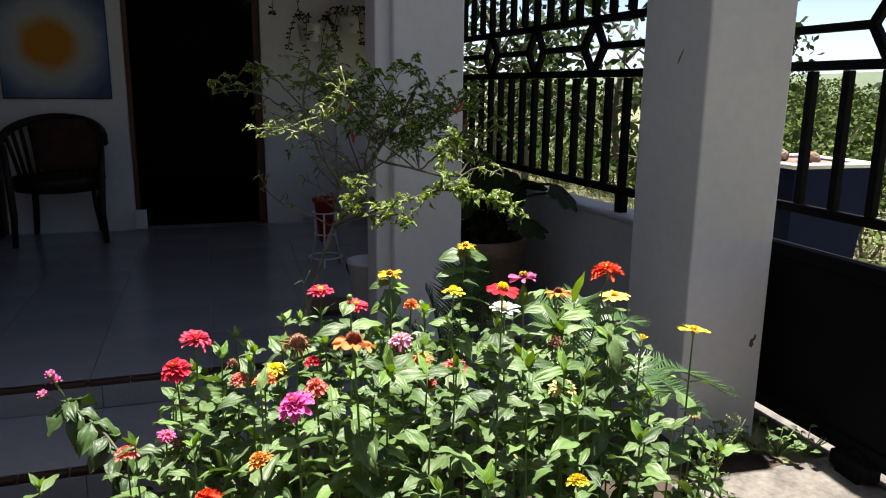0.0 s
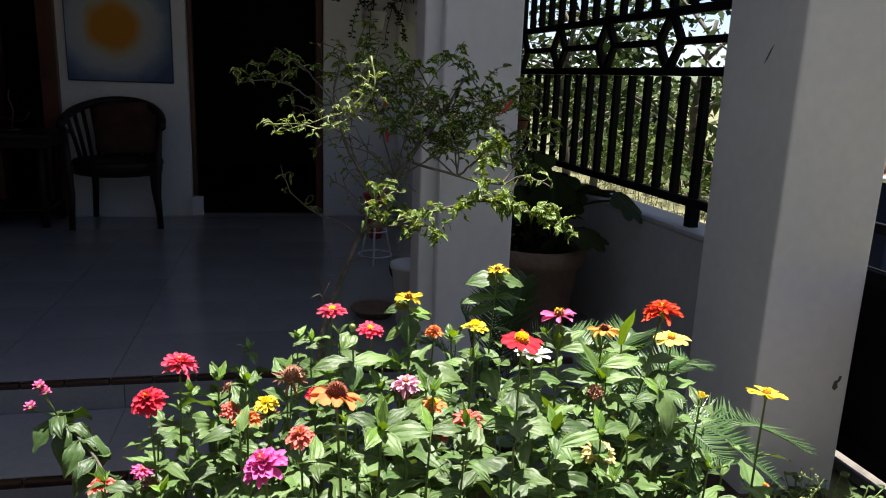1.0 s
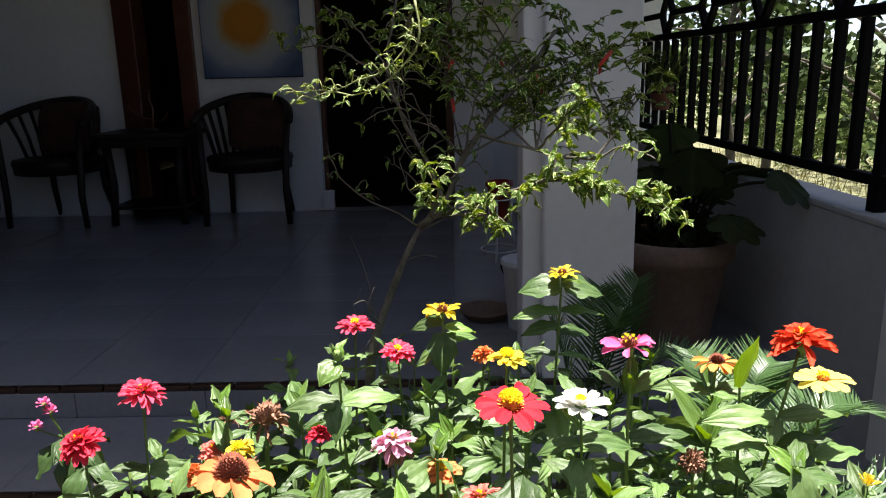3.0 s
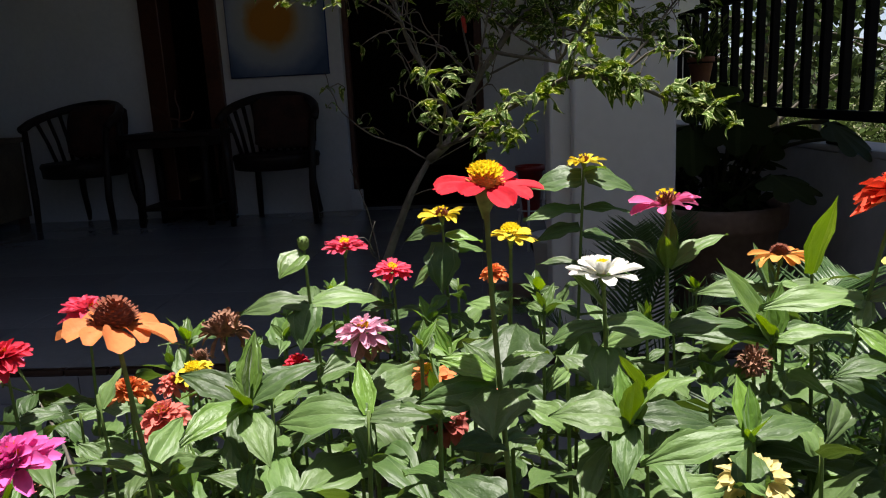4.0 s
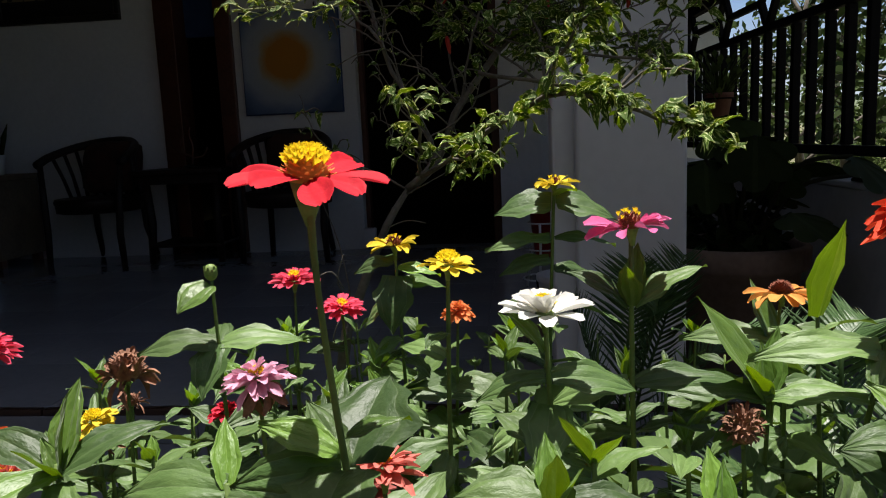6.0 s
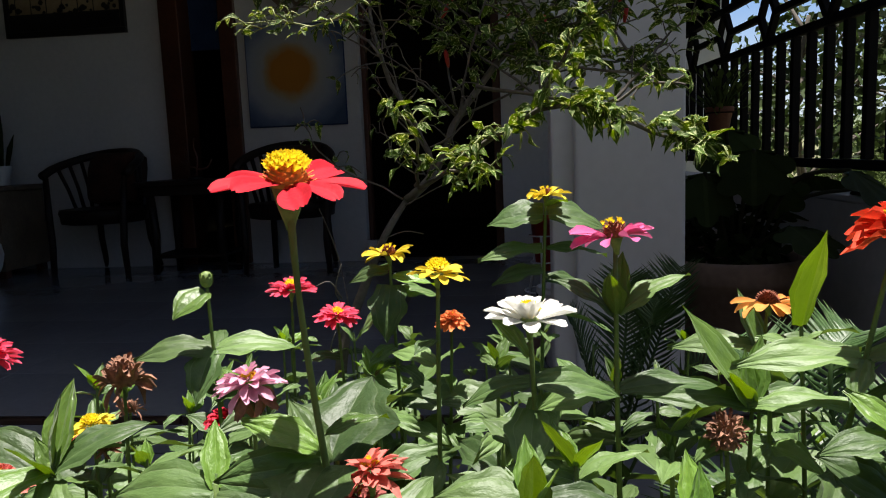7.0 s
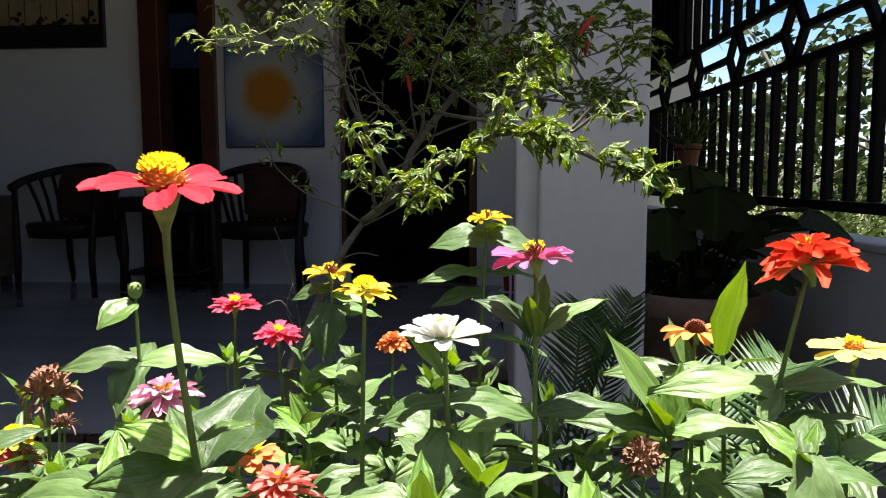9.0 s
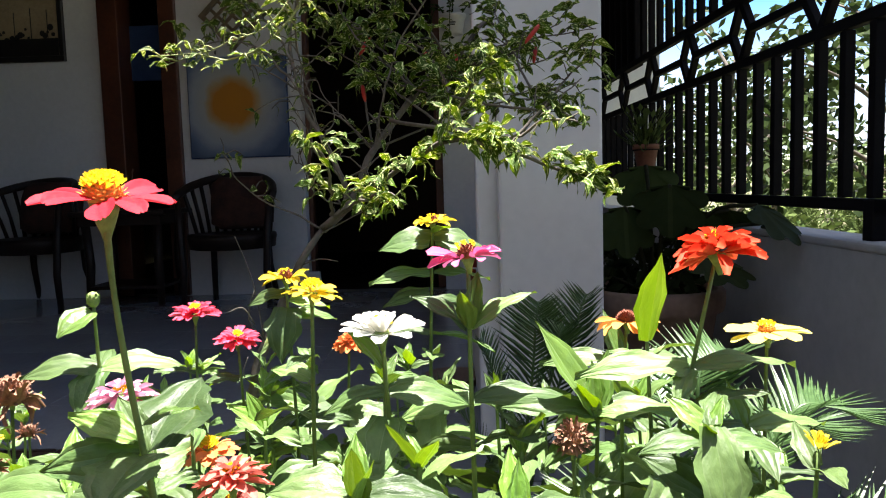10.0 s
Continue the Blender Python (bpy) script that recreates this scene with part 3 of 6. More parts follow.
def armchair():
    """Low horseshoe chair: round seat rail, splayed legs, slatted back under a bent top rail, cushion."""
    c = thing("armchair", (0, 0, 0), "dark wooden horseshoe armchair with slatted back", "chair", "armchairs on the porch")
    seat = lathe_data([(0.235, 0.325), (0.258, 0.33), (0.262, 0.375), (0.27, 0.395), (0.262, 0.415), (0.20, 0.418)], 28)
    part("seat", make_mesh("seat", *seat, M_DARKWOOD_SHADE), c)
    for sx in (-1, 1):
        part("leg", make_mesh("leg", *tube_data([(sx * 0.255, -0.20, 0.0), (sx * 0.245, -0.20, 0.2), (sx * 0.255, -0.19, 0.40), (sx * 0.268, -0.17, 0.62)], [0.018, 0.021, 0.022, 0.018], 8), M_DARKWOOD_SHADE), c)
        part("leg", make_mesh("leg", *tube_data([(sx * 0.20, 0.26, 0.0), (sx * 0.18, 0.20, 0.2), (sx * 0.175, 0.19, 0.40)], [0.018, 0.02, 0.021], 8), M_DARKWOOD_SHADE), c)
    arc = []
    for k in range(17):
        g = math.pi * (k / 16)
        arc.append((-0.285 * math.cos(g), -0.18 + 0.43 * math.sin(g), 0.63 + 0.14 * math.sin(g) ** 0.8))
    part("top_rail", make_mesh("top_rail", *tube_data(arc, 0.026, 8), M_DARKWOOD_SHADE), c)
    for k in range(13):
        g = math.pi * (0.10 + 0.80 * k / 12)
        top = Vector((-0.285 * math.cos(g), -0.18 + 0.43 * math.sin(g), 0.62 + 0.14 * math.sin(g) ** 0.8))
        bot = Vector((-0.235 * math.cos(g), -0.05 + 0.27 * math.sin(g), 0.40))
        part("slat", make_mesh("slat", *tube_data([bot, (top + bot) / 2 + Vector((0, 0.01, 0)), top], [0.013, 0.012, 0.013], 6), M_DARKWOOD_SHADE), c)
    cv, cf = lathe_data([(0.01, -0.05), (0.12, -0.045), (0.17, -0.02), (0.18, 0), (0.17, 0.02), (0.12, 0.045), (0.01, 0.05)], 20)
    cv = [(max(-0.19, min(0.19, v[0] * 1.3)), max(-0.165, min(0.165, v[1] * 1.25)), v[2]) for v in cv]
    part("cushion", make_mesh("cushion", *moved((cv, cf), pose(0.05, 0.09, 0.60, 72, 0, 6)), M_CUSHION), c, "dark patterned cushion")
    return c


chair_a = armchair()
chair_a.matrix_basis = pose(-0.315, 5.90, 0.001, 0, 0, 3)
copy_thing(chair_a, pose(-1.56, 5.93, 0.001, 0, 0, -4))

table = thing("side_table", (-0.945, 5.93, 0.001), "small dark wooden table between the armchairs", "table")
part("tabletop", make_mesh("tabletop", *join(box_data(0.58, 0.46, 0.03, (0, 0, 0.545), 0.008), box_data(0.50, 0.38, 0.06, (0, 0, 0.486), 0.004)), M_DARKWOOD_SHADE, smooth=False), table)
part("shelf", box("shelf", 0.46, 0.36, 0.02, M_DARKWOOD_SHADE, (0, 0, 0.10), 0.004), table)
for sx in (-1, 1):
    for sy in (-1, 1):
        part("leg", make_mesh("leg", *tube_data([(sx * 0.22, sy * 0.16, 0), (sx * 0.21, sy * 0.15, 0.25), (sx * 0.22, sy * 0.16, 0.49)], [0.022, 0.027, 0.025], 8), M_DARKWOOD_SHADE), table)
branch_ornament = thing("branch_ornament", (-0.92, 5.90, 0.577), "dark branching driftwood ornament on a small base", "ornament")
part("base", make_mesh("base", *lathe_data([(0.05, 0), (0.05, 0.012), (0.02, 0.02)], 16), M_BLACK), branch_ornament)
for twig_, thick_ in ((spline([(0, 0, 0.015), (0.01, 0, 0.07), (-0.07, 0, 0.09), (-0.15, 0.01, 0.16)], 8), 0.007), (spline([(0.01, 0, 0.06), (0.02, 0, 0.13), (0.0, 0, 0.20), (0.01, 0, 0.25)], 8), 0.006),
                      (spline([(0.01, 0, 0.06), (0.08, 0, 0.07), (0.11, 0, 0.12)], 6), 0.006), (spline([(-0.05, 0, 0.085), (-0.06, 0, 0.14), (-0.05, 0, 0.19)], 5), 0.005)):
    part("branch", make_mesh("branch", *tube_data(twig_, thick_, 6), M_BROWN), branch_ornament)

# cabinet with pots at the far end of the wall
M_OLDWOOD = material("worn_light_wood", (0.10, 0.07, 0.042), (0.21, 0.155, 0.10), 6, 0.6, 0, 0.1, 60)
cab = thing("cabinet", (-2.42, 5.92, 0.001), "worn pale wooden cabinet against the porch wall", "cabinet")
part("body", box("body", 0.62, 0.44, 0.50, M_OLDWOOD, (0, 0, 0.05), 0.006), cab)
part("top", box("top", 0.68, 0.48, 0.03, M_OLDWOOD, (0, 0, 0.55), 0.006), cab, "paler worn top board")
for sx in (-1, 1):
    part("door", box("door", 0.29, 0.02, 0.42, M_OLDWOOD, (sx * 0.15, -0.23, 0.09), 0.005), cab)
for sx in (-1, 1):
    for sy in (-1, 1):
        part("foot", box("foot", 0.05, 0.05, 0.05, M_BROWN, (sx * 0.27, sy * 0.18, 0), 0.004), cab)
vase = thing("flower_pot", (-2.22, 5.88, 0.582), "white pot with dark upright leaves on the cabinet", "pot")
part("pot", make_mesh("pot", *lathe_data([(0.05, 0), (0.06, 0.005), (0.075, 0.11), (0.08, 0.125), (0.07, 0.125), (0.066, 0.11)], 24), M_WHITEPL), vase)
pl = []
for k in range(9):
    g = k * 2.4
    r, hgt = 0.02 + 0.015 * (k % 3), 0.22 + 0.06 * (k % 4)
    pl.append(tube_data([(r * math.cos(g), r * math.sin(g), 0.10), (1.6 * r * math.cos(g), 1.6 * r * math.sin(g), 0.10 + hgt * 0.6), (2.2 * r * math.cos(g), 2.2 * r * math.sin(g), 0.10 + hgt)], [0.012, 0.018, 0.002], 5))
part("foliage", make_mesh("foliage", *join(*pl), M_BIGLEAF, uvs=[(0.5, 0.5)] * sum(len(p[0]) for p in pl)), vase)
urn = thing("white_urn", (-2.13, 5.55, 0.001), "round white glazed urn on the floor", "vase")
part("body", make_mesh("body", *lathe_data([(0.05, 0), (0.055, 0.01), (0.05, 0.02), (0.09, 0.10), (0.105, 0.17), (0.095, 0.235), (0.06, 0.275), (0.065, 0.29), (0.055, 0.29)], 28), M_WHITEPL), urn)

# pots, stand and bucket beside the pillar
stand = thing("plant_stand", (1.19, 4.76, 0.001), "white wire plant stand holding a red pot", "plant stand")
for k in range(3):
    g = 2 * math.pi * k / 3 + 0.3
    part("leg", make_mesh("leg", *tube_data([(0.10 * math.cos(g), 0.10 * math.sin(g), 0), (0.06 * math.cos(g), 0.06 * math.sin(g), 0.18), (0.066 * math.cos(g), 0.066 * math.sin(g), 0.30)], 0.006, 6), M_WHITEPL), stand)
for z, r in ((0.05, 0.09), (0.18, 0.06), (0.30, 0.066)):
    part("ring", make_mesh("ring", *tube_data([(r * math.cos(2 * math.pi * k / 24), r * math.sin(2 * math.pi * k / 24), z) for k in range(25)], 0.004, 6), M_WHITEPL), stand)
red_pot = thing("flower_pot", (1.19, 4.76, 0.14), "narrow red plastic flower pot on a wire stand", "pot")
part("pot", make_mesh("pot", *lathe_data([(0.032, 0), (0.035, 0.005), (0.058, 0.22), (0.068, 0.222), (0.068, 0.245), (0.058, 0.245), (0.052, 0.20), (0.001, 0.20)], 28), M_REDPL), red_pot)
bucket = thing("bucket", (1.222, 3.76, 0.001), "white plastic bucket beside the pillar", "bucket")
part("body", make_mesh("body", *lathe_data([(0.06, 0), (0.064, 0.004), (0.085, 0.235), (0.092, 0.237), (0.092, 0.255), (0.083, 0.255), (0.062, 0.015), (0.001, 0.012)], 28), M_WHITEPL), bucket)
part("handle", make_mesh("handle", *tube_data([(0.09 * math.cos(g), 0.03 + 0.09 * math.sin(g) * 0.3, 0.235 - 0.09 * math.sin(g)) for g in [math.pi * k / 12 for k in range(13)]], 0.003, 6), M_IRON), bucket)
# near-black disc added only to make the inside of the bucket dark
part("water", make_mesh("water", *lathe_data([(0.078, 0.205), (0.001, 0.2055)], 24), M_BUCKETDARK), bucket, "dark disc below the rim")
saucer = thing("clay_saucer", (1.08, 3.88, 0.001), "dark shallow clay saucer on the tiles", "saucer")
part("dish", make_mesh("dish", *lathe_data([(0.001, 0), (0.075, 0), (0.095, 0.028), (0.10, 0.03), (0.10, 0.036), (0.09, 0.034), (0.07, 0.01), (0.001, 0.008)], 28), M_CLAY), saucer)
pipe = thing("drain_pipe", (1.22, 5.90, 0.001), "thin white pipe fixed upright to the wall", "pipe")
part("pipe", make_mesh("pipe", *tube_data([(0.30, 0.36, 0), (0.30, 0.36, 2.555)], 0.018, 10), M_WHITEPL), pipe)
part("clip", make_mesh("clip", *join(box_data(0.06, 0.03, 0.02, (0.30, 0.385, 0.7), 0.003), box_data(0.06, 0.03, 0.02, (0.30, 0.385, 1.9), 0.003)), M_WHITEPL, smooth=False), pipe)


def wall_pot(x, y, z, seed, reach):
    """White half-pot on a wire hook, with a trailing fishbone plant."""
    r = random.Random(seed)
    w = thing("hanging_pot", (x, y, z), "white hanging pot with trailing leaves on the wall", "pot", "pots on the wall")
    part("pot", make_mesh("pot", *lathe_data([(0.055, 0), (0.06, 0.005), (0.075, 0.10), (0.083, 0.103), (0.083, 0.12), (0.072, 0.12), (0.068, 0.09)], 24), M_WHITEPL), w)
    part("hook", make_mesh("hook", *tube_data([(0, 0.085, 0.05), (0, 0.09, 0.16), (0, 0.03, 0.20)], 0.004, 6), M_IRON), w)
    part("label_bars", make_mesh("label_bars", *join(box_data(0.035, 0.003, 0.006, (0, -0.0715, 0.060), 0), box_data(0.028, 0.003, 0.006, (0, -0.0705, 0.047), 0)), M_BLACK, smooth=False), w, "dark printed bars")
    for k in range(5):
        g = math.pi * (0.9 + 1.2 * k / 4 + r.uniform(-0.12, 0.12))
        p0 = Vector((0.05 * math.cos(g), 0.05 * math.sin(g), 0.11))
        d = Vector((math.cos(g), 0.5 * math.sin(g), 0))
        pts = spline([p0, p0 + d * 0.08 + Vector((0, 0, 0.07)), p0 + d * 0.15 + Vector((0, 0, -0.02 - reach * r.random())), p0 + d * 0.17 + Vector((0, 0, -0.10 - reach * r.random()))], 12)
        pcs = [tube_data(pts, 0.003, 5)]
        for i in range(2, 13):
            for s in (-1, 1):
                if r.random() < 0.25:
                    continue
                q, wd = pts[i] + Vector((0, 0, r.uniform(-0.006, 0.006))), s * r.uniform(0.6, 1.2)
                h = r.uniform(-0.012, 0.008)
                pcs.append(([tuple(q), tuple(q + Vector((wd * 0.014, r.uniform(-0.01, 0.01), 0.007 + h * 0.5))), tuple(q + Vector((wd * 0.028, r.uniform(-0.01, 0.01), h))), tuple(q + Vector((wd * 0.013, 0.003, -0.009 + h * 0.5)))], [[0, 1, 2, 3]]))
        jv, jf = join(*pcs)
        part("trailing_stem", make_mesh("trailing_stem", jv, jf, M_TREELEAF), w)
    return w


wall_pot(1.335, WALL_Y + 0.02, 1.30, 3, 0.10)
wall_pot(1.075, WALL_Y - 0.10, 1.60, 8, 0.20)
wall_pot(1.62, WALL_Y + 0.02, 1.36, 11, 0.2)

# large clay pot with a lobed-leaf plant behind the pillar
def lobed_leaf(name, size):
    v, f, uv = [(0, 0, 0)], [], [(0.5, 0)]
    n = 48
    for k in range(n + 1):
        g = -2.5 + 5.0 * k / n
        lob = 0.58 + 0.34 * abs(math.cos(g * 3.3)) ** 0.6
        x, y = size * lob * math.sin(g) * 0.8, size * (0.42 + lob * math.cos(g) * 0.62)
        v.append((x, y, -0.25 * (x * x + y * y) / size + 0.05 * abs(x)))
        uv.append((0.5 + 0.5 * math.sin(g), 0.5 + 0.5 * math.cos(g)))
    for k in range(1, n + 1):
        f.append([0, k, k + 1])
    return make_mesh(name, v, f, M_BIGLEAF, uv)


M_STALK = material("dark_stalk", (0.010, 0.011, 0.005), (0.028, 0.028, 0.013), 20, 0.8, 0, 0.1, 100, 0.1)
POT = (1.70, 3.65)
pot = thing("clay_pot", (*POT, 0.001), "large weathered clay pot with a dark lobed-leaf plant", "pot")
part("pot", make_mesh("pot", *lathe_data([(0.13, 0), (0.135, 0.01), (0.178, 0.28), (0.198, 0.290), (0.202, 0.305), (0.202, 0.348), (0.19, 0.358), (0.178, 0.350), (0.17, 0.285)], 40), M_CLAY), pot)
part("soil", make_mesh("soil", *lathe_data([(0.172, 0.285), (0.10, 0.300), (0.001, 0.305)], 24), M_SOIL), pot)
rs = random.Random(21)
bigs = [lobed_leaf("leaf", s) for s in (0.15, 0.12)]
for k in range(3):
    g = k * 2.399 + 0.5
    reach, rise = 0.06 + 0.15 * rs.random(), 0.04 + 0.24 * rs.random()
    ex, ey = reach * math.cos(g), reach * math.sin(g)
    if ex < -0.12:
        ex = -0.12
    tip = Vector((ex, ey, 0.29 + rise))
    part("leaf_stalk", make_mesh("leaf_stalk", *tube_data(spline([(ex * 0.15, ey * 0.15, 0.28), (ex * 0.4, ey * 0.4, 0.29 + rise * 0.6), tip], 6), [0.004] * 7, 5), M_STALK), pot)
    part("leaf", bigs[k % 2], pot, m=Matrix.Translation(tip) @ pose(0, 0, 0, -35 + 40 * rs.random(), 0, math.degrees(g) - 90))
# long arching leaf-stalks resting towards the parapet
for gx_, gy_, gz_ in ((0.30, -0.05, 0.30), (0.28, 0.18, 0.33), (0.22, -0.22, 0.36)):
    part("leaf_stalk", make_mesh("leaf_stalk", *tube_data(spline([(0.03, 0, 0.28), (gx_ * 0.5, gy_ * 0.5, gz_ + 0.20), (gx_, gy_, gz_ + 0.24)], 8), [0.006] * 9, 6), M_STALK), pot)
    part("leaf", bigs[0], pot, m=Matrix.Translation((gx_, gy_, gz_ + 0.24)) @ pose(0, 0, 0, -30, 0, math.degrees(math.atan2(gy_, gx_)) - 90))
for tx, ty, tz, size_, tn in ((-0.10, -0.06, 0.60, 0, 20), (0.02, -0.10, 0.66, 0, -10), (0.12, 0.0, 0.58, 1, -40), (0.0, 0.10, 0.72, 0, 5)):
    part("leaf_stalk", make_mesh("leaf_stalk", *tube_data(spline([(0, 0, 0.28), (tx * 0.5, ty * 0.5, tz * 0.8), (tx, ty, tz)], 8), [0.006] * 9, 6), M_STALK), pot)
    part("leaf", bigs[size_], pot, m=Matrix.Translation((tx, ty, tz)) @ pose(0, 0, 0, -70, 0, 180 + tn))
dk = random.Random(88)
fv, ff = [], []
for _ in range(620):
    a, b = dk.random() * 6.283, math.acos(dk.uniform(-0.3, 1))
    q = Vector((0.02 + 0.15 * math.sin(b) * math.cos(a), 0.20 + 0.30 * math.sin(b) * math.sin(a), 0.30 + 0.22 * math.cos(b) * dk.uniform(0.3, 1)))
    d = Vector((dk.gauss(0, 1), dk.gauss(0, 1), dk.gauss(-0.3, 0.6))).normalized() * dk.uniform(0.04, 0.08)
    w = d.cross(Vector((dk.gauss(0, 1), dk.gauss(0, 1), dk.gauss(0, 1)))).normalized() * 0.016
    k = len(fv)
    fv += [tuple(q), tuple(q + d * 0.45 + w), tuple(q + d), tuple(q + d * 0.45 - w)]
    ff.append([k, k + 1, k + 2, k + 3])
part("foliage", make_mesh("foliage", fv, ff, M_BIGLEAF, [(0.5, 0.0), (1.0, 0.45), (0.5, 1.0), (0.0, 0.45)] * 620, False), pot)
small_pot = thing("flower_pot", (1.89, 4.55, 0.72), "small orange clay pot hung on the railing", "pot")
part("pot", make_mesh("pot", *lathe_data([(0.045, 0), (0.05, 0.004), (0.068, 0.11), (0.076, 0.112), (0.076, 0.14), (0.066, 0.14), (0.06, 0.10), (0.001, 0.10)], 24), M_TERRA), small_pot)
part("hanger", make_mesh("hanger", *join(tube_data([(0.077 * math.cos(2 * math.pi * k / 20), 0.077 * math.sin(2 * math.pi * k / 20), 0.108) for k in range(21)], 0.004, 5), tube_data([(0.077, 0, 0.108), (0.118, 0, 0.13), (0.118, 0, 0.40)], 0.005, 5)), M_IRON), small_pot)
lv = []
for k in range(70):
    g, e = rs.random() * 6.28, 0.05 + 0.13 * rs.random()
    q = Vector((e * math.cos(g), e * math.sin(g), 0.12 + 0.22 * rs.random()))
    lv.append(tube_data(spline([(0.2 * q.x, 0.2 * q.y, 0.10), (0.6 * q.x, 0.6 * q.y, q.z * 0.8), q], 4), 0.003, 4))
    d = q.normalized() * 0.05
    s = Vector((-d.y, d.x, 0)).normalized() * 0.016
    lv.append(([tuple(q), tuple(q + d * 0.5 + s), tuple(q + d), tuple(q + d * 0.5 - s)], [[0, 1, 2, 3]]))
part("foliage", make_mesh("foliage", *join(*lv), M_BUSH), small_pot)

small_pot.scale = (0.72, 0.72, 0.72)


# ---- zinnias ----
def blade(name, mat, width=0.44, droop=0.35, fold=0.25, curl=0.0, rows=8, cols=4, widest=0.36, wavy=0.0, base=0.14, ripple=0.0):
    """Leaf of length 1 along +y, lying in xy with a fold along its midrib; base: its width at the stem, of the widest."""
    v, f, uv = [], [], []
    for j in range(rows + 1):
        t = j / rows
        w = width / 2 * (base + (1 - base) * math.sin(math.pi / 2 * t / widest) if t < widest else max(0.0, math.cos(math.pi / 2 * (t - widest) / (1 - widest))) ** 1.12)
        w = max(w, 0.012 if j < rows else 0.0)
        for i in range(cols + 1):
            s = 2 * i / cols - 1
            x = s * w * (1 + ripple * 0.12 * math.sin(t * 17 + 2.0 * (s > 0)) * abs(s))
            y = t * (1 - 0.12 * droop * t)
            z = fold * abs(x) - droop * 0.45 * t * t + 0.14 * t * (1 - t) + curl * s * t * 0.15 + wavy * math.sin(t * 11 + s * 2) * abs(s) * 0.03
            z -= 0.5 * fold * abs(x) * abs(s) ** 3 + ripple * 0.008 * math.cos(3 * math.pi * s) * (1 - t)
            v.append((x + 0.05 * curl * t * t, y, z))
            uv.append((0.5 + 0.5 * s, t))
    for j in range(rows):
        for i in range(cols):
            a = j * (cols + 1) + i
            f.append([a, a + 1, a + cols + 2, a + cols + 1])
    return make_mesh(name, v, f, mat, uv)


def zleaf(width, droop, fold, curl, widest, wavy, base):
    return blade("leaf", M_LEAF, width, droop, fold, curl, 10, 6, widest, wavy, base, 1.0)


ZLEAVES = [zleaf(0.56, 0.30, 0.30, 0.2, 0.30, 0.8, 0.55), zleaf(0.44, 0.75, 0.25, -0.5, 0.34, 1.2, 0.5), zleaf(0.62, 0.15, 0.40, 0.0, 0.28, 0.8, 0.6), zleaf(0.42, 1.05, 0.35, 0.7, 0.36, 1.4, 0.5),
           zleaf(0.38, 0.25, 0.55, 0.0, 0.36, 0.8, 0.45), zleaf(0.52, 0.50, 0.15, -0.9, 0.33, 1.5, 0.55), zleaf(0.48, 0.10, 0.40, 0.5, 0.34, 1.2, 0.5), zleaf(0.34, 0.60, 0.30, 0.9, 0.38, 1.0, 0.5)]
LONG_LEAF, WIDE_LEAF, FLAT_LEAF = zleaf(0.34, 0.35, 0.22, 0.3, 0.40, 1.0, 0.55), zleaf(0.66, 0.40, 0.20, 0.1, 0.32, 0.7, 0.6), zleaf(0.42, 0.55, 0.12, 0.2, 0.42, 0.8, 0.5)
HERO_LEAF = blade("leaf", M_LEAF, 0.98, 0.25, 0.30, 0.15, 12, 8, 0.30, 1.0, 0.62, 1.2)
M_YOUNG = leaf_material("young_zinnia_leaf", (0.06, 0.15, 0.014), (0.15, 0.285, 0.030), (0.24, 0.38, 0.08), 0.45, 0.27, 3, None, 0.15, 0.7)
YOUNG = [blade("young_leaf", M_YOUNG, 0.40, -0.25, 0.55, 0.0, 8, 4, 0.42, 0.5, 0.4, 0.8), blade("young_leaf", M_YOUNG, 0.46, 0.15, 0.4, 0.4, 8, 4, 0.40, 0.8, 0.4, 0.8)]
KEY_LEAVES = [FLAT_LEAF, LONG_LEAF, WIDE_LEAF, HERO_LEAF, YOUNG[0], YOUNG[1], blade("young_leaf", M_YOUNG, 0.86, 0.2, 0.35, 0.3, 8, 6, 0.34, 0.8, 0.5, 0.6)]
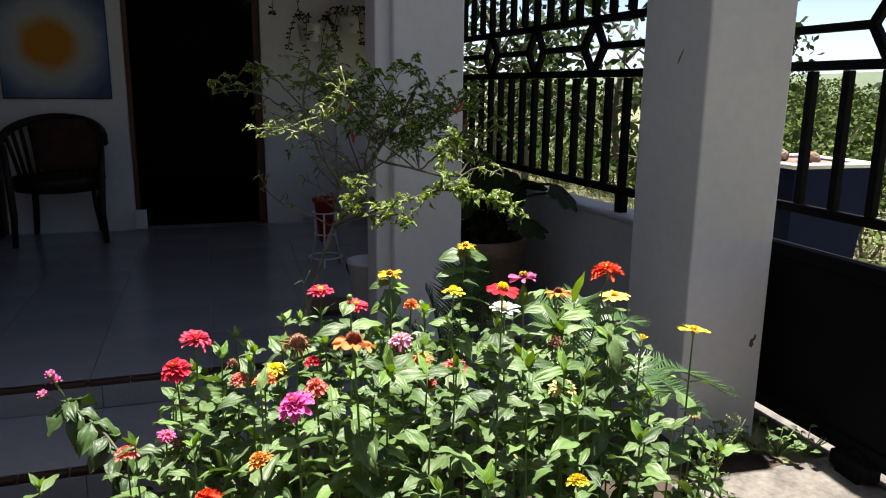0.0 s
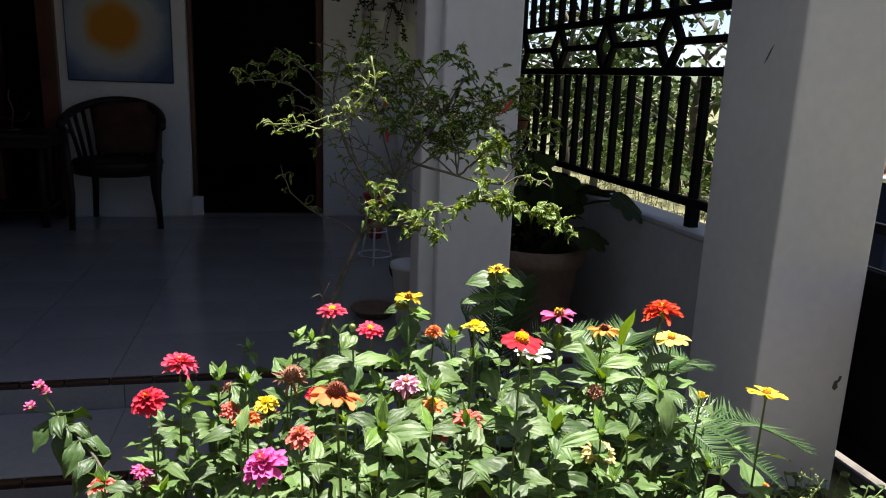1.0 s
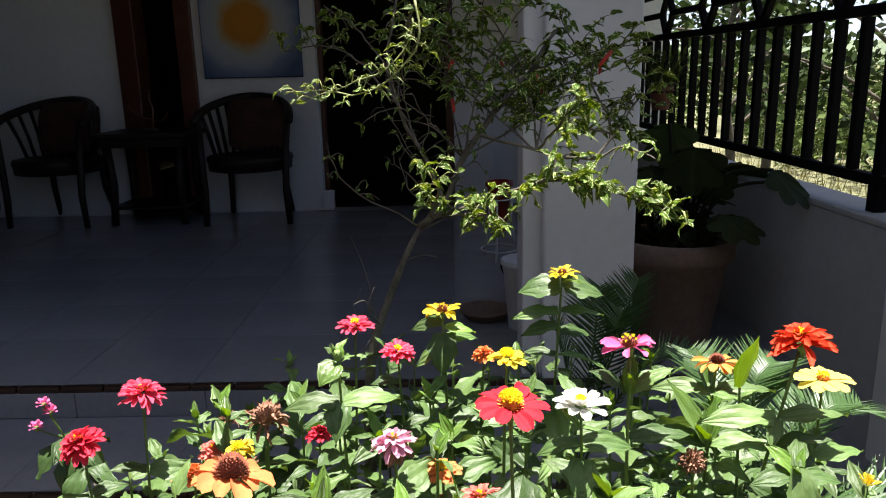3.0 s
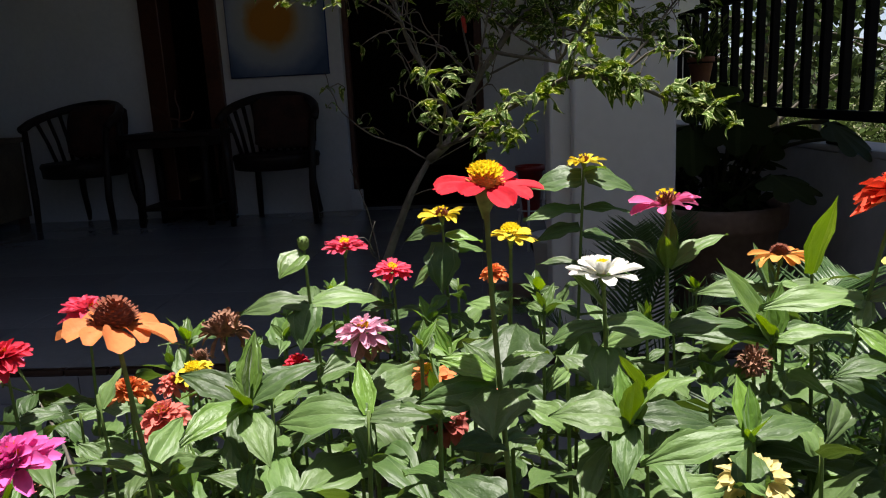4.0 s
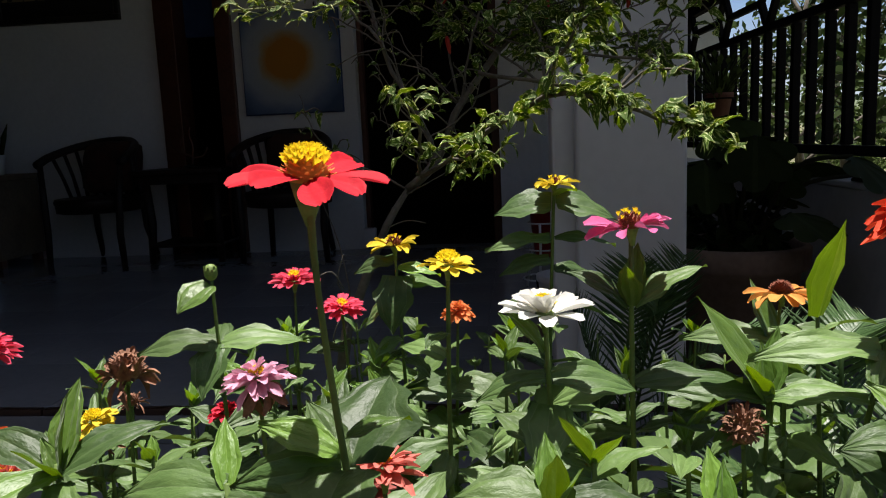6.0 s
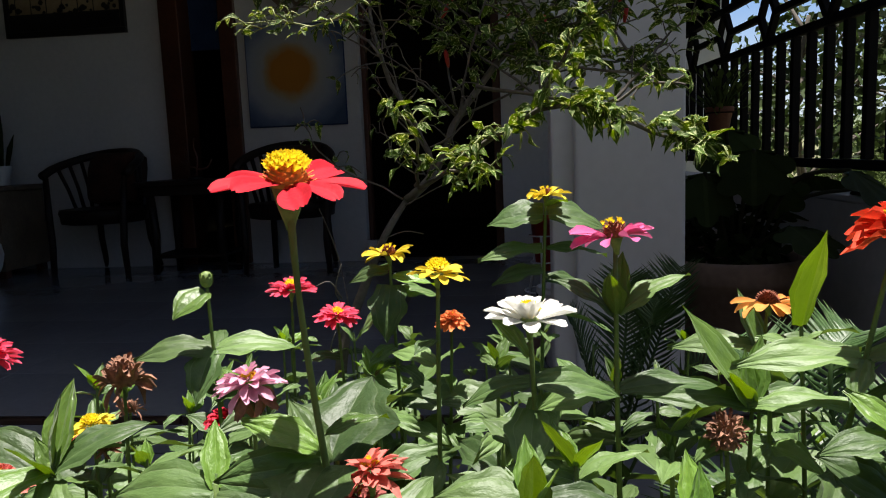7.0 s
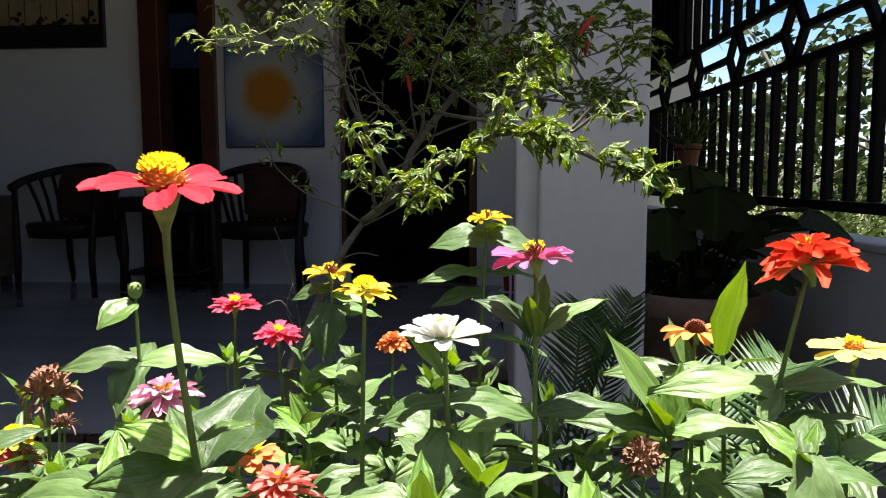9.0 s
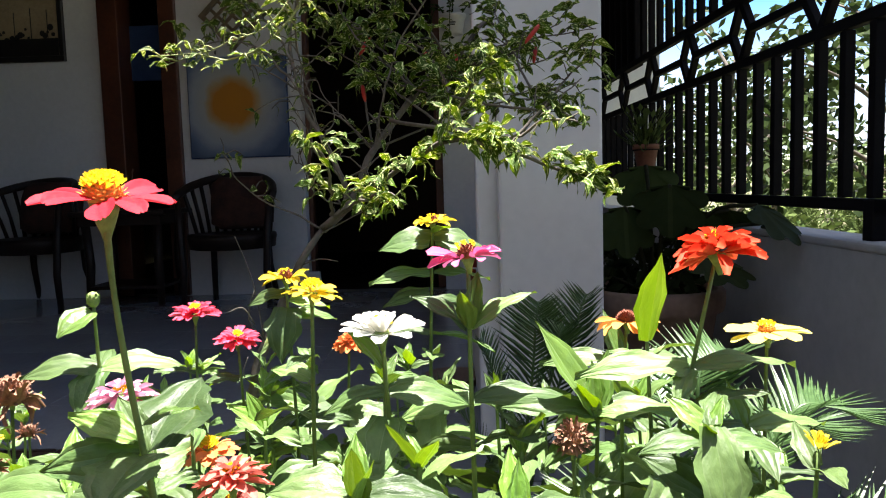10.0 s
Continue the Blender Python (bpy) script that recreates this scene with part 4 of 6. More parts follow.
# leaves that stand out on single stems: drop below the flower, turn, lift, roll, length, which of KEY_LEAVES
STANDOUT = {
    0: ((0.104, -18, 34, -4, 0.050, 3), (0.104, 42, 52, -6, 0.034, 0), (0.106, 100, 0, -50, 0.046, 0), (0.100, 78, 22, -20, 0.034, 5), (0.108, 176, -14, 4, 0.036, 3), (0.092, -82, 20, 16, 0.026, 5)),
    1: ((0.048, 74, 46, -16, 0.050, 0), (0.048, -72, 44, 18, 0.056, 0), (0.050, 165, 66, 0, 0.036, 5), (0.052, -20, 60, 0, 0.042, 4), (0.095, -85, 8, 26, 0.075, 1), (0.098, 95, -6, -26, 0.060, 0)),
    3: ((0.040, 100, 10, -20, 0.045, 0),),
    4: ((0.022, 70, 52, -10, 0.034, 5), (0.040, -88, -4, 34, 0.062, 0), (0.036, 95, -10, -20, 0.050, 0), (0.050, 175, -30, 0, 0.050, 2)),
    5: ((0.009, 150, -26, -14, 0.036, 6), (0.052, 96, 6, -24, 0.072, 0), (0.052, -72, 10, 26, 0.072, 0), (0.054, 175, -40, 0, 0.050, 2), (0.056, 15, 20, 0, 0.05, 0)),
    6: ((0.016, 95, -8, -34, 0.050, 0), (0.014, 30, 10, 0, 0.040, 0), (0.018, -95, -10, 30, 0.046, 5), (0.030, 178, -56, 0, 0.064, 2), (0.040, -75, 2, 30, 0.055, 0), (0.055, 90, -30, -30, 0.060, 0)),
    7: ((0.050, 160, 10, 0, 0.036, 0), (0.066, 60, 16, -16, 0.050, 0)),
    8: ((0.034, 80, 4, -22, 0.080, 1), (0.036, -85, 6, 22, 0.080, 1), (0.045, 30, 55, 0, 0.06, 4), (0.060, 160, 20, 0, 0.05, 0)),
    11: ((0.074, 88, 4, -22, 0.086, 1), (0.075, -84, 10, 20, 0.076, 1), (0.080, 150, -20, 0, 0.040, 0)),
    13: ((0.012, 84, -4, -34, 0.062, 2), (0.016, -84, -10, 30, 0.066, 2), (0.010, -150, 14, 0, 0.036, 5), (0.046, 92, -2, -24, 0.068, 1), (0.048, -88, 0, 24, 0.062, 1), (0.072, 100, -6, -30, 0.055, 0), (0.074, -70, -4, 30, 0.06, 0)),
    27: ((0.072, 120, 6, -32, 0.072, 2), (0.074, -120, -16, 30, 0.074, 2), (0.076, 20, 20, 0, 0.05, 0)),
}

COLORS = {
    "cream": (0.82, 0.70, 0.30), "red": (0.70, 0.028, 0.045), "peach": (0.82, 0.43, 0.20), "rose": (0.84, 0.095, 0.165), "crimson": (0.78, 0.055, 0.095), "magenta": (0.62, 0.03, 0.16), "violet": (0.84, 0.16, 0.47), "pink": (0.83, 0.17, 0.38),
    "palepink": (0.80, 0.42, 0.55), "coral": (0.80, 0.23, 0.18), "orange": (0.80, 0.26, 0.09), "amber": (0.80, 0.36, 0.09), "scarlet": (0.78, 0.08, 0.032),
    "yellow": (0.82, 0.63, 0.05), "lemon": (0.82, 0.69, 0.15), "white": (0.82, 0.82, 0.76), "dusty": (0.42, 0.12, 0.10),
}
PETAL_MATS = {k: petal_material("petal_" + k, c) for k, c in COLORS.items()}


def petal_data(length, width, cup=0.25, droop=0.2, rows=5, cols=4, notch=0.06, furrow=0.0):
    v, f = [], []
    for j in range(rows + 1):
        t = j / rows
        w = width / 2 * (0.30 + 0.70 * math.sin(math.pi / 2 * min(1, t / 0.7))) * (1 if t < 0.75 else math.sqrt(max(0, 1 - ((t - 0.75) / 0.27) ** 2)))
        for i in range(cols + 1):
            s = 2 * i / cols - 1
            y = length * (t - (notch * (1 - abs(s)) if j == rows else 0))
            v.append((s * w, y, cup * (s * w) ** 2 / (width / 2) - droop * length * t * t + 0.10 * length * t + furrow * width * math.cos(2.5 * math.pi * s)))
    for j in range(rows):
        for i in range(cols):
            a = j * (cols + 1) + i
            f.append([a, a + 1, a + cols + 2, a + cols + 1])
    return v, f


def floret_data(r, h, count, size, rng):
    """Ring of small open star florets on a dome of radius r and height h."""
    out = []
    for k in range(count):
        a = k * 2.39996
        q = math.sqrt((k + 0.5) / count)
        x, y = r * q * math.cos(a), r * q * math.sin(a)
        z = h * (1 - 0.36 * q ** 3) + size * 0.3 * rng.random()
        s = size * (0.75 + 0.5 * rng.random())
        vs, fs = [(0, 0, -s * 0.9)], []
        for p in range(10):
            rad = s * (0.62 if p % 2 else 0.30)
            vs.append((rad * math.cos(p * math.pi / 5), rad * math.sin(p * math.pi / 5), s * (0.35 if p % 2 else 0.12)))
        for p in range(10):
            fs.append([0, 1 + p, 1 + (p + 1) % 10])
        out.append(moved((vs, fs), pose(x, y, z, math.degrees(-0.55 * q * math.sin(a)) , math.degrees(0.55 * q * math.cos(a)), rng.random() * 90)))
    return join(*out)


def cone_data(r, h, count, rng):
    """Spent flower centre: overlapping chaffy scales on a dome."""
    out = [lathe_data([(r * 0.75, -h * 0.1), (r * 0.95, h * 0.25), (r * 0.8, h * 0.65), (r * 0.4, h * 0.93), (0.0005, h)], 14)]
    for k in range(count):
        a = k * 2.39996
        q = (k + 0.5) / count
        rr, z = r * math.sqrt(1 - (1 - q) ** 2) * 0.98, h * (1 - q) * 0.95
        s = r * (0.20 + 0.10 * rng.random())
        out.append(moved(([(-s * 0.5, 0, 0), (s * 0.5, 0, 0), (s * 0.25, s * 0.4, s * 1.25), (-s * 0.25, s * 0.4, s * 1.25)], [[0, 1, 2, 3]]),
                         Matrix.Translation((rr * math.cos(a), rr * math.sin(a), z)) @ pose(0, 0, 0, -25 - 30 * q, 0, math.degrees(a) - 90)))
    return join(*out)


def flower(owner, top, kind, color, size, tilt, seed):
    """A flower head of that width at the stem's top, with its petals and centre."""
    r = random.Random(seed)
    R = size / 2
    m = Matrix.Translation(top) @ pose(0, 0, 0, tilt[0], tilt[1], r.random() * 360)
    calyx = lathe_data([(0.0015, -R * 0.62), (R * 0.09, -R * 0.50), (R * 0.15, -R * 0.34), (R * 0.20, -R * 0.16), (R * 0.24, 0.0), (R * 0.18, R * 0.04)], 14) if kind == "single" else lathe_data([(0.0016, -R * 0.42), (R * 0.085, -R * 0.26), (R * 0.14, -R * 0.11), (R * 0.19, 0.0), (R * 0.16, R * 0.04)], 12)
    mat = PETAL_MATS[color] if color in PETAL_MATS else M_BROWNDEAD
    if kind == "bud":
        bud = part("bud", make_mesh("bud", *lathe_data([(0.002, -R), (R * 0.62, -R * 0.75), (R * 0.8, -R * 0.1), (R * 0.72, R * 0.5), (R * 0.5, R * 0.85), (R * 0.1, R)], 12), M_BUDGREEN), owner, "closed green bud", m)
        scale_me = make_mesh("scale", [(-R * 0.18, 0, 0), (R * 0.18, 0, 0), (R * 0.12, R * 0.1, R * 0.4), (-R * 0.12, R * 0.1, R * 0.4)], [[0, 1, 2, 3]], M_BUDGREEN)
        for k in range(24):
            a, q = k * 2.4, k / 24
            part("scale", scale_me, bud, m=Matrix.Translation((R * 0.78 * math.cos(a), R * 0.78 * math.sin(a), -R * 0.6 + R * 1.1 * q)) @ pose(0, 0, 0, 8, 0, math.degrees(a) - 90))
        return bud
    head = part("flower_head", make_mesh("flower_head", *calyx, M_BUDGREEN), owner, m=m)
    if kind == "single":
        n = 10
        pd_ = make_mesh("petal", *petal_data(R * 0.86, R * 0.46, 0.30, 0.14, 10, 8, 0.05, 0.03), mat)
        for k in range(n):
            a = 360 * k / n + r.uniform(-5, 5)
            part("petal", pd_, head, m=pose(0, 0, 0, 0, 0, a) @ pose(0, R * 0.20, R * (0.03 + 0.03 * (k % 2)), r.uniform(-11, 2) + 12 * (k in (3, 8)), r.uniform(-26, 26)) @ Matrix.Diagonal((r.uniform(0.88, 1.08), r.uniform(0.92, 1.06), 1, 1)))
        part("cone", make_mesh("cone", *cone_data(R * 0.30, R * 0.36, 110, r), PETAL_MATS["amber"]), head, "orange tubular centre")
        part("floret_crown", make_mesh("floret_crown", *floret_data(R * 0.31, R * 0.44, 52, R * 0.11, r), M_FLORET), head, "crown of yellow florets")
    elif kind == "cone":
        old = color in ("orange", "amber")
        n = {"orange": 10, "amber": 19}.get(color, 18)
        pd_ = make_mesh("petal", *petal_data(R * 0.80, R * (0.56 if color == "orange" else 0.38), 0.5, 0.2), mat)
        for k in range(n):
            if r.random() < 0.12:
                continue
            a = 360 * k / n + r.uniform(-9, 9)
            part("petal", pd_, head, m=pose(0, 0, 0, 0, 0, a) @ pose(0, R * 0.25, 0, (r.uniform(-24, 6) if color == "amber" else r.uniform(-22, -2)) if old else r.uniform(-14, 26), r.uniform(-36, 36)) @ Matrix.Diagonal((r.uniform(0.75, 1.1), r.uniform(0.65, 1.1), 1, 1)))
        part("cone", make_mesh("cone", *cone_data(R * (0.35 if color == "orange" else 0.28), R * (0.44 if color == "orange" else 0.32), 150 if old else 90, r), M_CONE), head, "red-brown spent cone")
        if not old:
            part("floret_crown", make_mesh("floret_crown", *floret_data(R * 0.30, R * 0.38, 9, R * 0.10, r), M_FLORET), head)
    elif kind == "crown":
        pd_ = make_mesh("petal", *petal_data(R * 0.76, R * 0.34, 0.3, 0.2), mat)
        for k in range(21):
            up = k >= 12
            part("petal", pd_, head, m=pose(0, 0, 0, 0, 0, 360 * k / (9 if up else 12) + r.uniform(-9, 9)) @ pose(0, R * (0.18 if up else 0.22), R * 0.10 * up, r.uniform(2, 22) if up else r.uniform(-12, 8), r.uniform(-22, 22)) @ Matrix.Diagonal((r.uniform(0.85, 1.1), (0.78 if up else 1.0) * r.uniform(0.85, 1.08), 1, 1)))
        part("floret_crown", make_mesh("floret_crown", *floret_data(R * 0.32, R * 0.44, 44, R * 0.13, r), M_FLORET), head, "yellow centre")
    elif kind == "daisy":
        pd_ = make_mesh("petal", *petal_data(R * 0.82, R * 0.50, 0.25, 0.10, 6, 6, 0.05, 0.02), mat)
        for k in range(12):
            part("petal", pd_, head, m=pose(0, 0, 0, 0, 0, 30 * k + r.uniform(-8, 8)) @ pose(0, R * 0.2, R * 0.03 * (k % 2), r.uniform(-10, 8), r.uniform(-22, 22)) @ Matrix.Diagonal((r.uniform(0.8, 1.1), r.uniform(0.86, 1.06), 1, 1)))
        part("cone", make_mesh("cone", *cone_data(R * 0.22, R * 0.22, 60, r), PETAL_MATS["amber"]), head, "small amber centre")
        part("floret_crown", make_mesh("floret_crown", *floret_data(R * 0.20, R * 0.26, 14, R * 0.10, r), M_FLORET), head)
    elif kind == "cup":
        pd_ = make_mesh("petal", *petal_data(R * 0.84, R * 0.36, 0.5, 0.05), mat)
        for k in range(19):
            part("petal", pd_, head, m=pose(0, 0, 0, 0, 0, 360 * k / 11 + r.uniform(-8, 8)) @ pose(0, R * (0.20 if k < 11 else 0.10), R * 0.04 * (k > 10), r.uniform(-4, 14) if k < 11 else r.uniform(22, 45), r.uniform(-16, 16)) @ Matrix.Diagonal((1, r.uniform(0.85, 1.05) if k < 11 else 0.78, 1, 1)))
        part("floret_crown", make_mesh("floret_crown", *floret_data(R * 0.20, R * 0.36, 16, R * 0.13, r), M_FLORET), head, "yellow centre")
    elif kind in ("double", "loose", "flat"):
        rings = ((1.0, 15, -14), (0.86, 14, 2), (0.70, 12, 18), (0.52, 10, 36), (0.34, 7, 56)) if kind == "double" else ((1.0, 15, -10), (0.92, 14, 0), (0.72, 12, 14), (0.46, 8, 38))
        if kind == "flat":
            rings = ((1.0, 17, -4), (0.90, 15, 6), (0.66, 11, 15))
        pcs = []
        for q, (ln, cnt, el) in enumerate(rings):
            for k in range(cnt):
                a = 360 * k / cnt + q * 13 + r.uniform(-6, 6)
                L = R * 0.85 * ln * r.uniform(0.9, 1.05)
                data, at = petal_data(L, R * (0.34 if kind == "double" else 0.27) * (0.7 + 0.3 * ln), 0.7, r.uniform(-0.12, 0.12) if kind == "flat" else r.uniform(-0.1, 0.32), 4, 4), pose(0, 0, 0, 0, 0, a) @ pose(0, R * 0.14 * ln, R * (0.02 + 0.10 * q), el + (r.uniform(-18, 16) if kind == "loose" else r.uniform(-11, 10)), r.uniform(-32, 32))
                if size < 0.06:
                    pcs.append(moved(data, at))
                else:
                    part("petal", make_mesh("petal", *data, mat), head, m=at)
        if pcs:
            part("petals", make_mesh("petals", *join(*pcs), mat), head)
        if color == "palepink":
            skirt = [moved(petal_data(R * r.uniform(0.5, 0.8), R * 0.26, 0.8, r.uniform(0.2, 0.9), 4, 4), pose(0, 0, 0, 0, 0, k * 137.5) @ pose(0, R * 0.2, -R * 0.08, r.uniform(-75, -30), r.uniform(-40, 40))) for k in range(16)]
            part("withered_petals", make_mesh("withered_petals", *join(*skirt), M_BROWNDEAD), head, "withered brown lower petals")
        part("floret_crown", make_mesh("floret_crown", *floret_data(R * 0.20, R * 0.55 if kind == "double" else R * 0.42, 12, R * 0.13, r), M_FLORET), head, "small yellow centre")
    elif kind == "spent":
        pcs = [cone_data(R * 0.50, R * 1.05, 90, r)]
        for k in range(120):
            up = 1 - 1.7 * (k + 0.5) / 120
            ring = math.sqrt(1 - up * up)
            a = math.degrees(k * 2.39996)
            pcs.append(moved(petal_data(R * r.uniform(0.24, 0.42), R * r.uniform(0.13, 0.2), 0.9, r.uniform(-0.5, 0.7), 3, 2, 0.06, 0.04), pose(0, 0, 0, 0, 0, a) @ pose(0, R * 0.56 * ring, R * (0.55 + 0.55 * up), math.degrees(math.asin(up)) + r.uniform(-20, 30), r.uniform(-50, 50))))
        part("seed_head", make_mesh("seed_head", *join(*pcs), M_BROWNDEAD), head, "dry brown ball of spent florets")
    elif kind == "opening":
        pd_ = make_mesh("petal", *petal_data(R * 1.15, R * 0.56, 0.5, 0.15, 5, 4, 0.06, 0.03), mat)
        for k in range(12):
            part("petal", pd_, head, m=pose(0, 0, 0, 0, 0, 360 * k / 7 + r.uniform(-10, 10)) @ pose(0, R * (0.45 if k < 7 else 0.2), 0, r.uniform(36, 56) if k < 7 else r.uniform(60, 80), r.uniform(-14, 14)))
    elif kind == "dead":
        pcs = [cone_data(R * 0.50, R * 0.75, 110, r)]
        for k in range(40):
            low = k < 24
            pcs.append(moved(petal_data(R * (r.uniform(0.55, 1.0) if low else r.uniform(0.35, 0.6)), R * r.uniform(0.12, 0.24), 1.1, r.uniform(-0.9, 0.9), 5, 3, 0.06, 0.05), pose(0, 0, 0, 0, 0, k * 137.5 + r.uniform(-15, 15)) @ pose(0, R * (0.26 if low else 0.34), R * (0.05 if low else 0.45) * r.random(), r.uniform(-40, 35) if low else r.uniform(25, 75), r.uniform(-60, 60))))
        part("petals", make_mesh("petals", *join(*pcs), M_BROWNDEAD), head, "withered petals")
    return head


def leaf_pair(owner, at, azimuth, length, rise, r, kinds=ZLEAVES):
    for s in (0, 180):
        k = r.choice(kinds)
        part("leaf", k, owner, m=Matrix.Translation(at) @ pose(0, 0, 0, 0, 0, azimuth + s + r.uniform(-12, 12)) @ pose(0, 0.002, 0, rise + r.uniform(-28, 22), r.uniform(-30, 30)) @ Matrix.Scale(length * r.uniform(0.62, 1.2), 4))


def zinnia(x, y, z, kind="", color="", size=0.05, tilt=(0, 0), seed=0, bare=0.07, leaf=0.075, label="", lean=(0.0, 0.0), turn=None, standout=()):
    """One zinnia stem from the soil to (x, y, z), with opposite leaf pairs and, if given, its flower."""
    r = random.Random(seed)
    bx, by = x + lean[0] + r.uniform(-0.03, 0.03), y + lean[1] + r.uniform(-0.03, 0.03)
    base = Vector((bx, by, GROUND + 0.02))
    label = label or ("leafy green zinnia stem without a flower" if not kind else "zinnia with a %s flower on a leafy stem" % color)
    ob = thing("zinnia", base, label, "flower", "zinnias in the bed")
    top = Vector((x, y, z)) - base
    pts = spline([(0, 0, -0.03), (top.x * 0.25 + r.uniform(-0.012, 0.012), top.y * 0.25 + r.uniform(-0.012, 0.012), top.z * 0.40), (top.x * 0.7, top.y * 0.7, top.z * 0.75)] + ([(top.x * 0.90, top.y * 0.90, top.z * 0.88), (top.x * 0.985, top.y * 0.985, top.z * 0.955)] if kind == "single" else []) + [top], 10 if kind != "single" else 20)
    radii = [0.0022 - 0.00006 * k if k < 16 else 0.0012 + 0.00016 * (k - 16) for k in range(21)] if kind == "single" else [0.0030 - 0.0015 * k / 10 for k in range(11)]
    part("stem", make_mesh("stem", *tube_data(pts, radii, 8 if kind == "single" else 6), M_STEM), ob)
    length = top.z
    d = bare if kind else 0.012
    az = r.uniform(0, 180) if turn is None else turn
    n = 0
    fine = spline(pts, 60)
    for drop, turn_, lift, roll, ln, which in standout:
        q = next(p for p in reversed(fine) if p.z < top.z - drop)
        me = KEY_LEAVES[which]
        part("young_leaf" if which > 3 else "leaf", me, ob, m=Matrix.Translation(q) @ pose(0, 0, 0, 0, 0, turn_ + r.uniform(-5, 5)) @ pose(0, 0.002, 0, lift, roll) @ Matrix.Scale(ln, 4))
        d = max(d, drop + 0.035)
    while d < length - 0.14 and n < 7:
        q = next(p for p in reversed(fine) if p.z < top.z - d)
        grow = min(1.0, 0.80 + 0.15 * n) if kind else min(1.0, 0.60 + 0.2 * n)
        leaf_pair(ob, q, az, leaf * grow, 30 - 10 * n if not kind else 16 - 6 * n, r)
        d += r.uniform(0.038, 0.058) if bare > 0.015 or not kind else 0.030
        az += 90 + r.uniform(-15, 15)
        n += 1
    if kind:
        flower(ob, top, kind, color, size, tilt, seed)
    elif seed % 5 < 3:
        for k in range(3):
            part("young_leaf", r.choice(YOUNG), ob, m=Matrix.Translation(top - Vector((0, 0, 0.008))) @ pose(0, 0, 0, 0, 0, az + 90 * k + r.uniform(-20, 20)) @ pose(0, 0, 0, r.uniform(35, 75), r.uniform(-20, 20)) @ Matrix.Scale(r.uniform(0.020, 0.042), 4))
    return ob


UPRIGHT = (1.291, 2.030, 0.548)
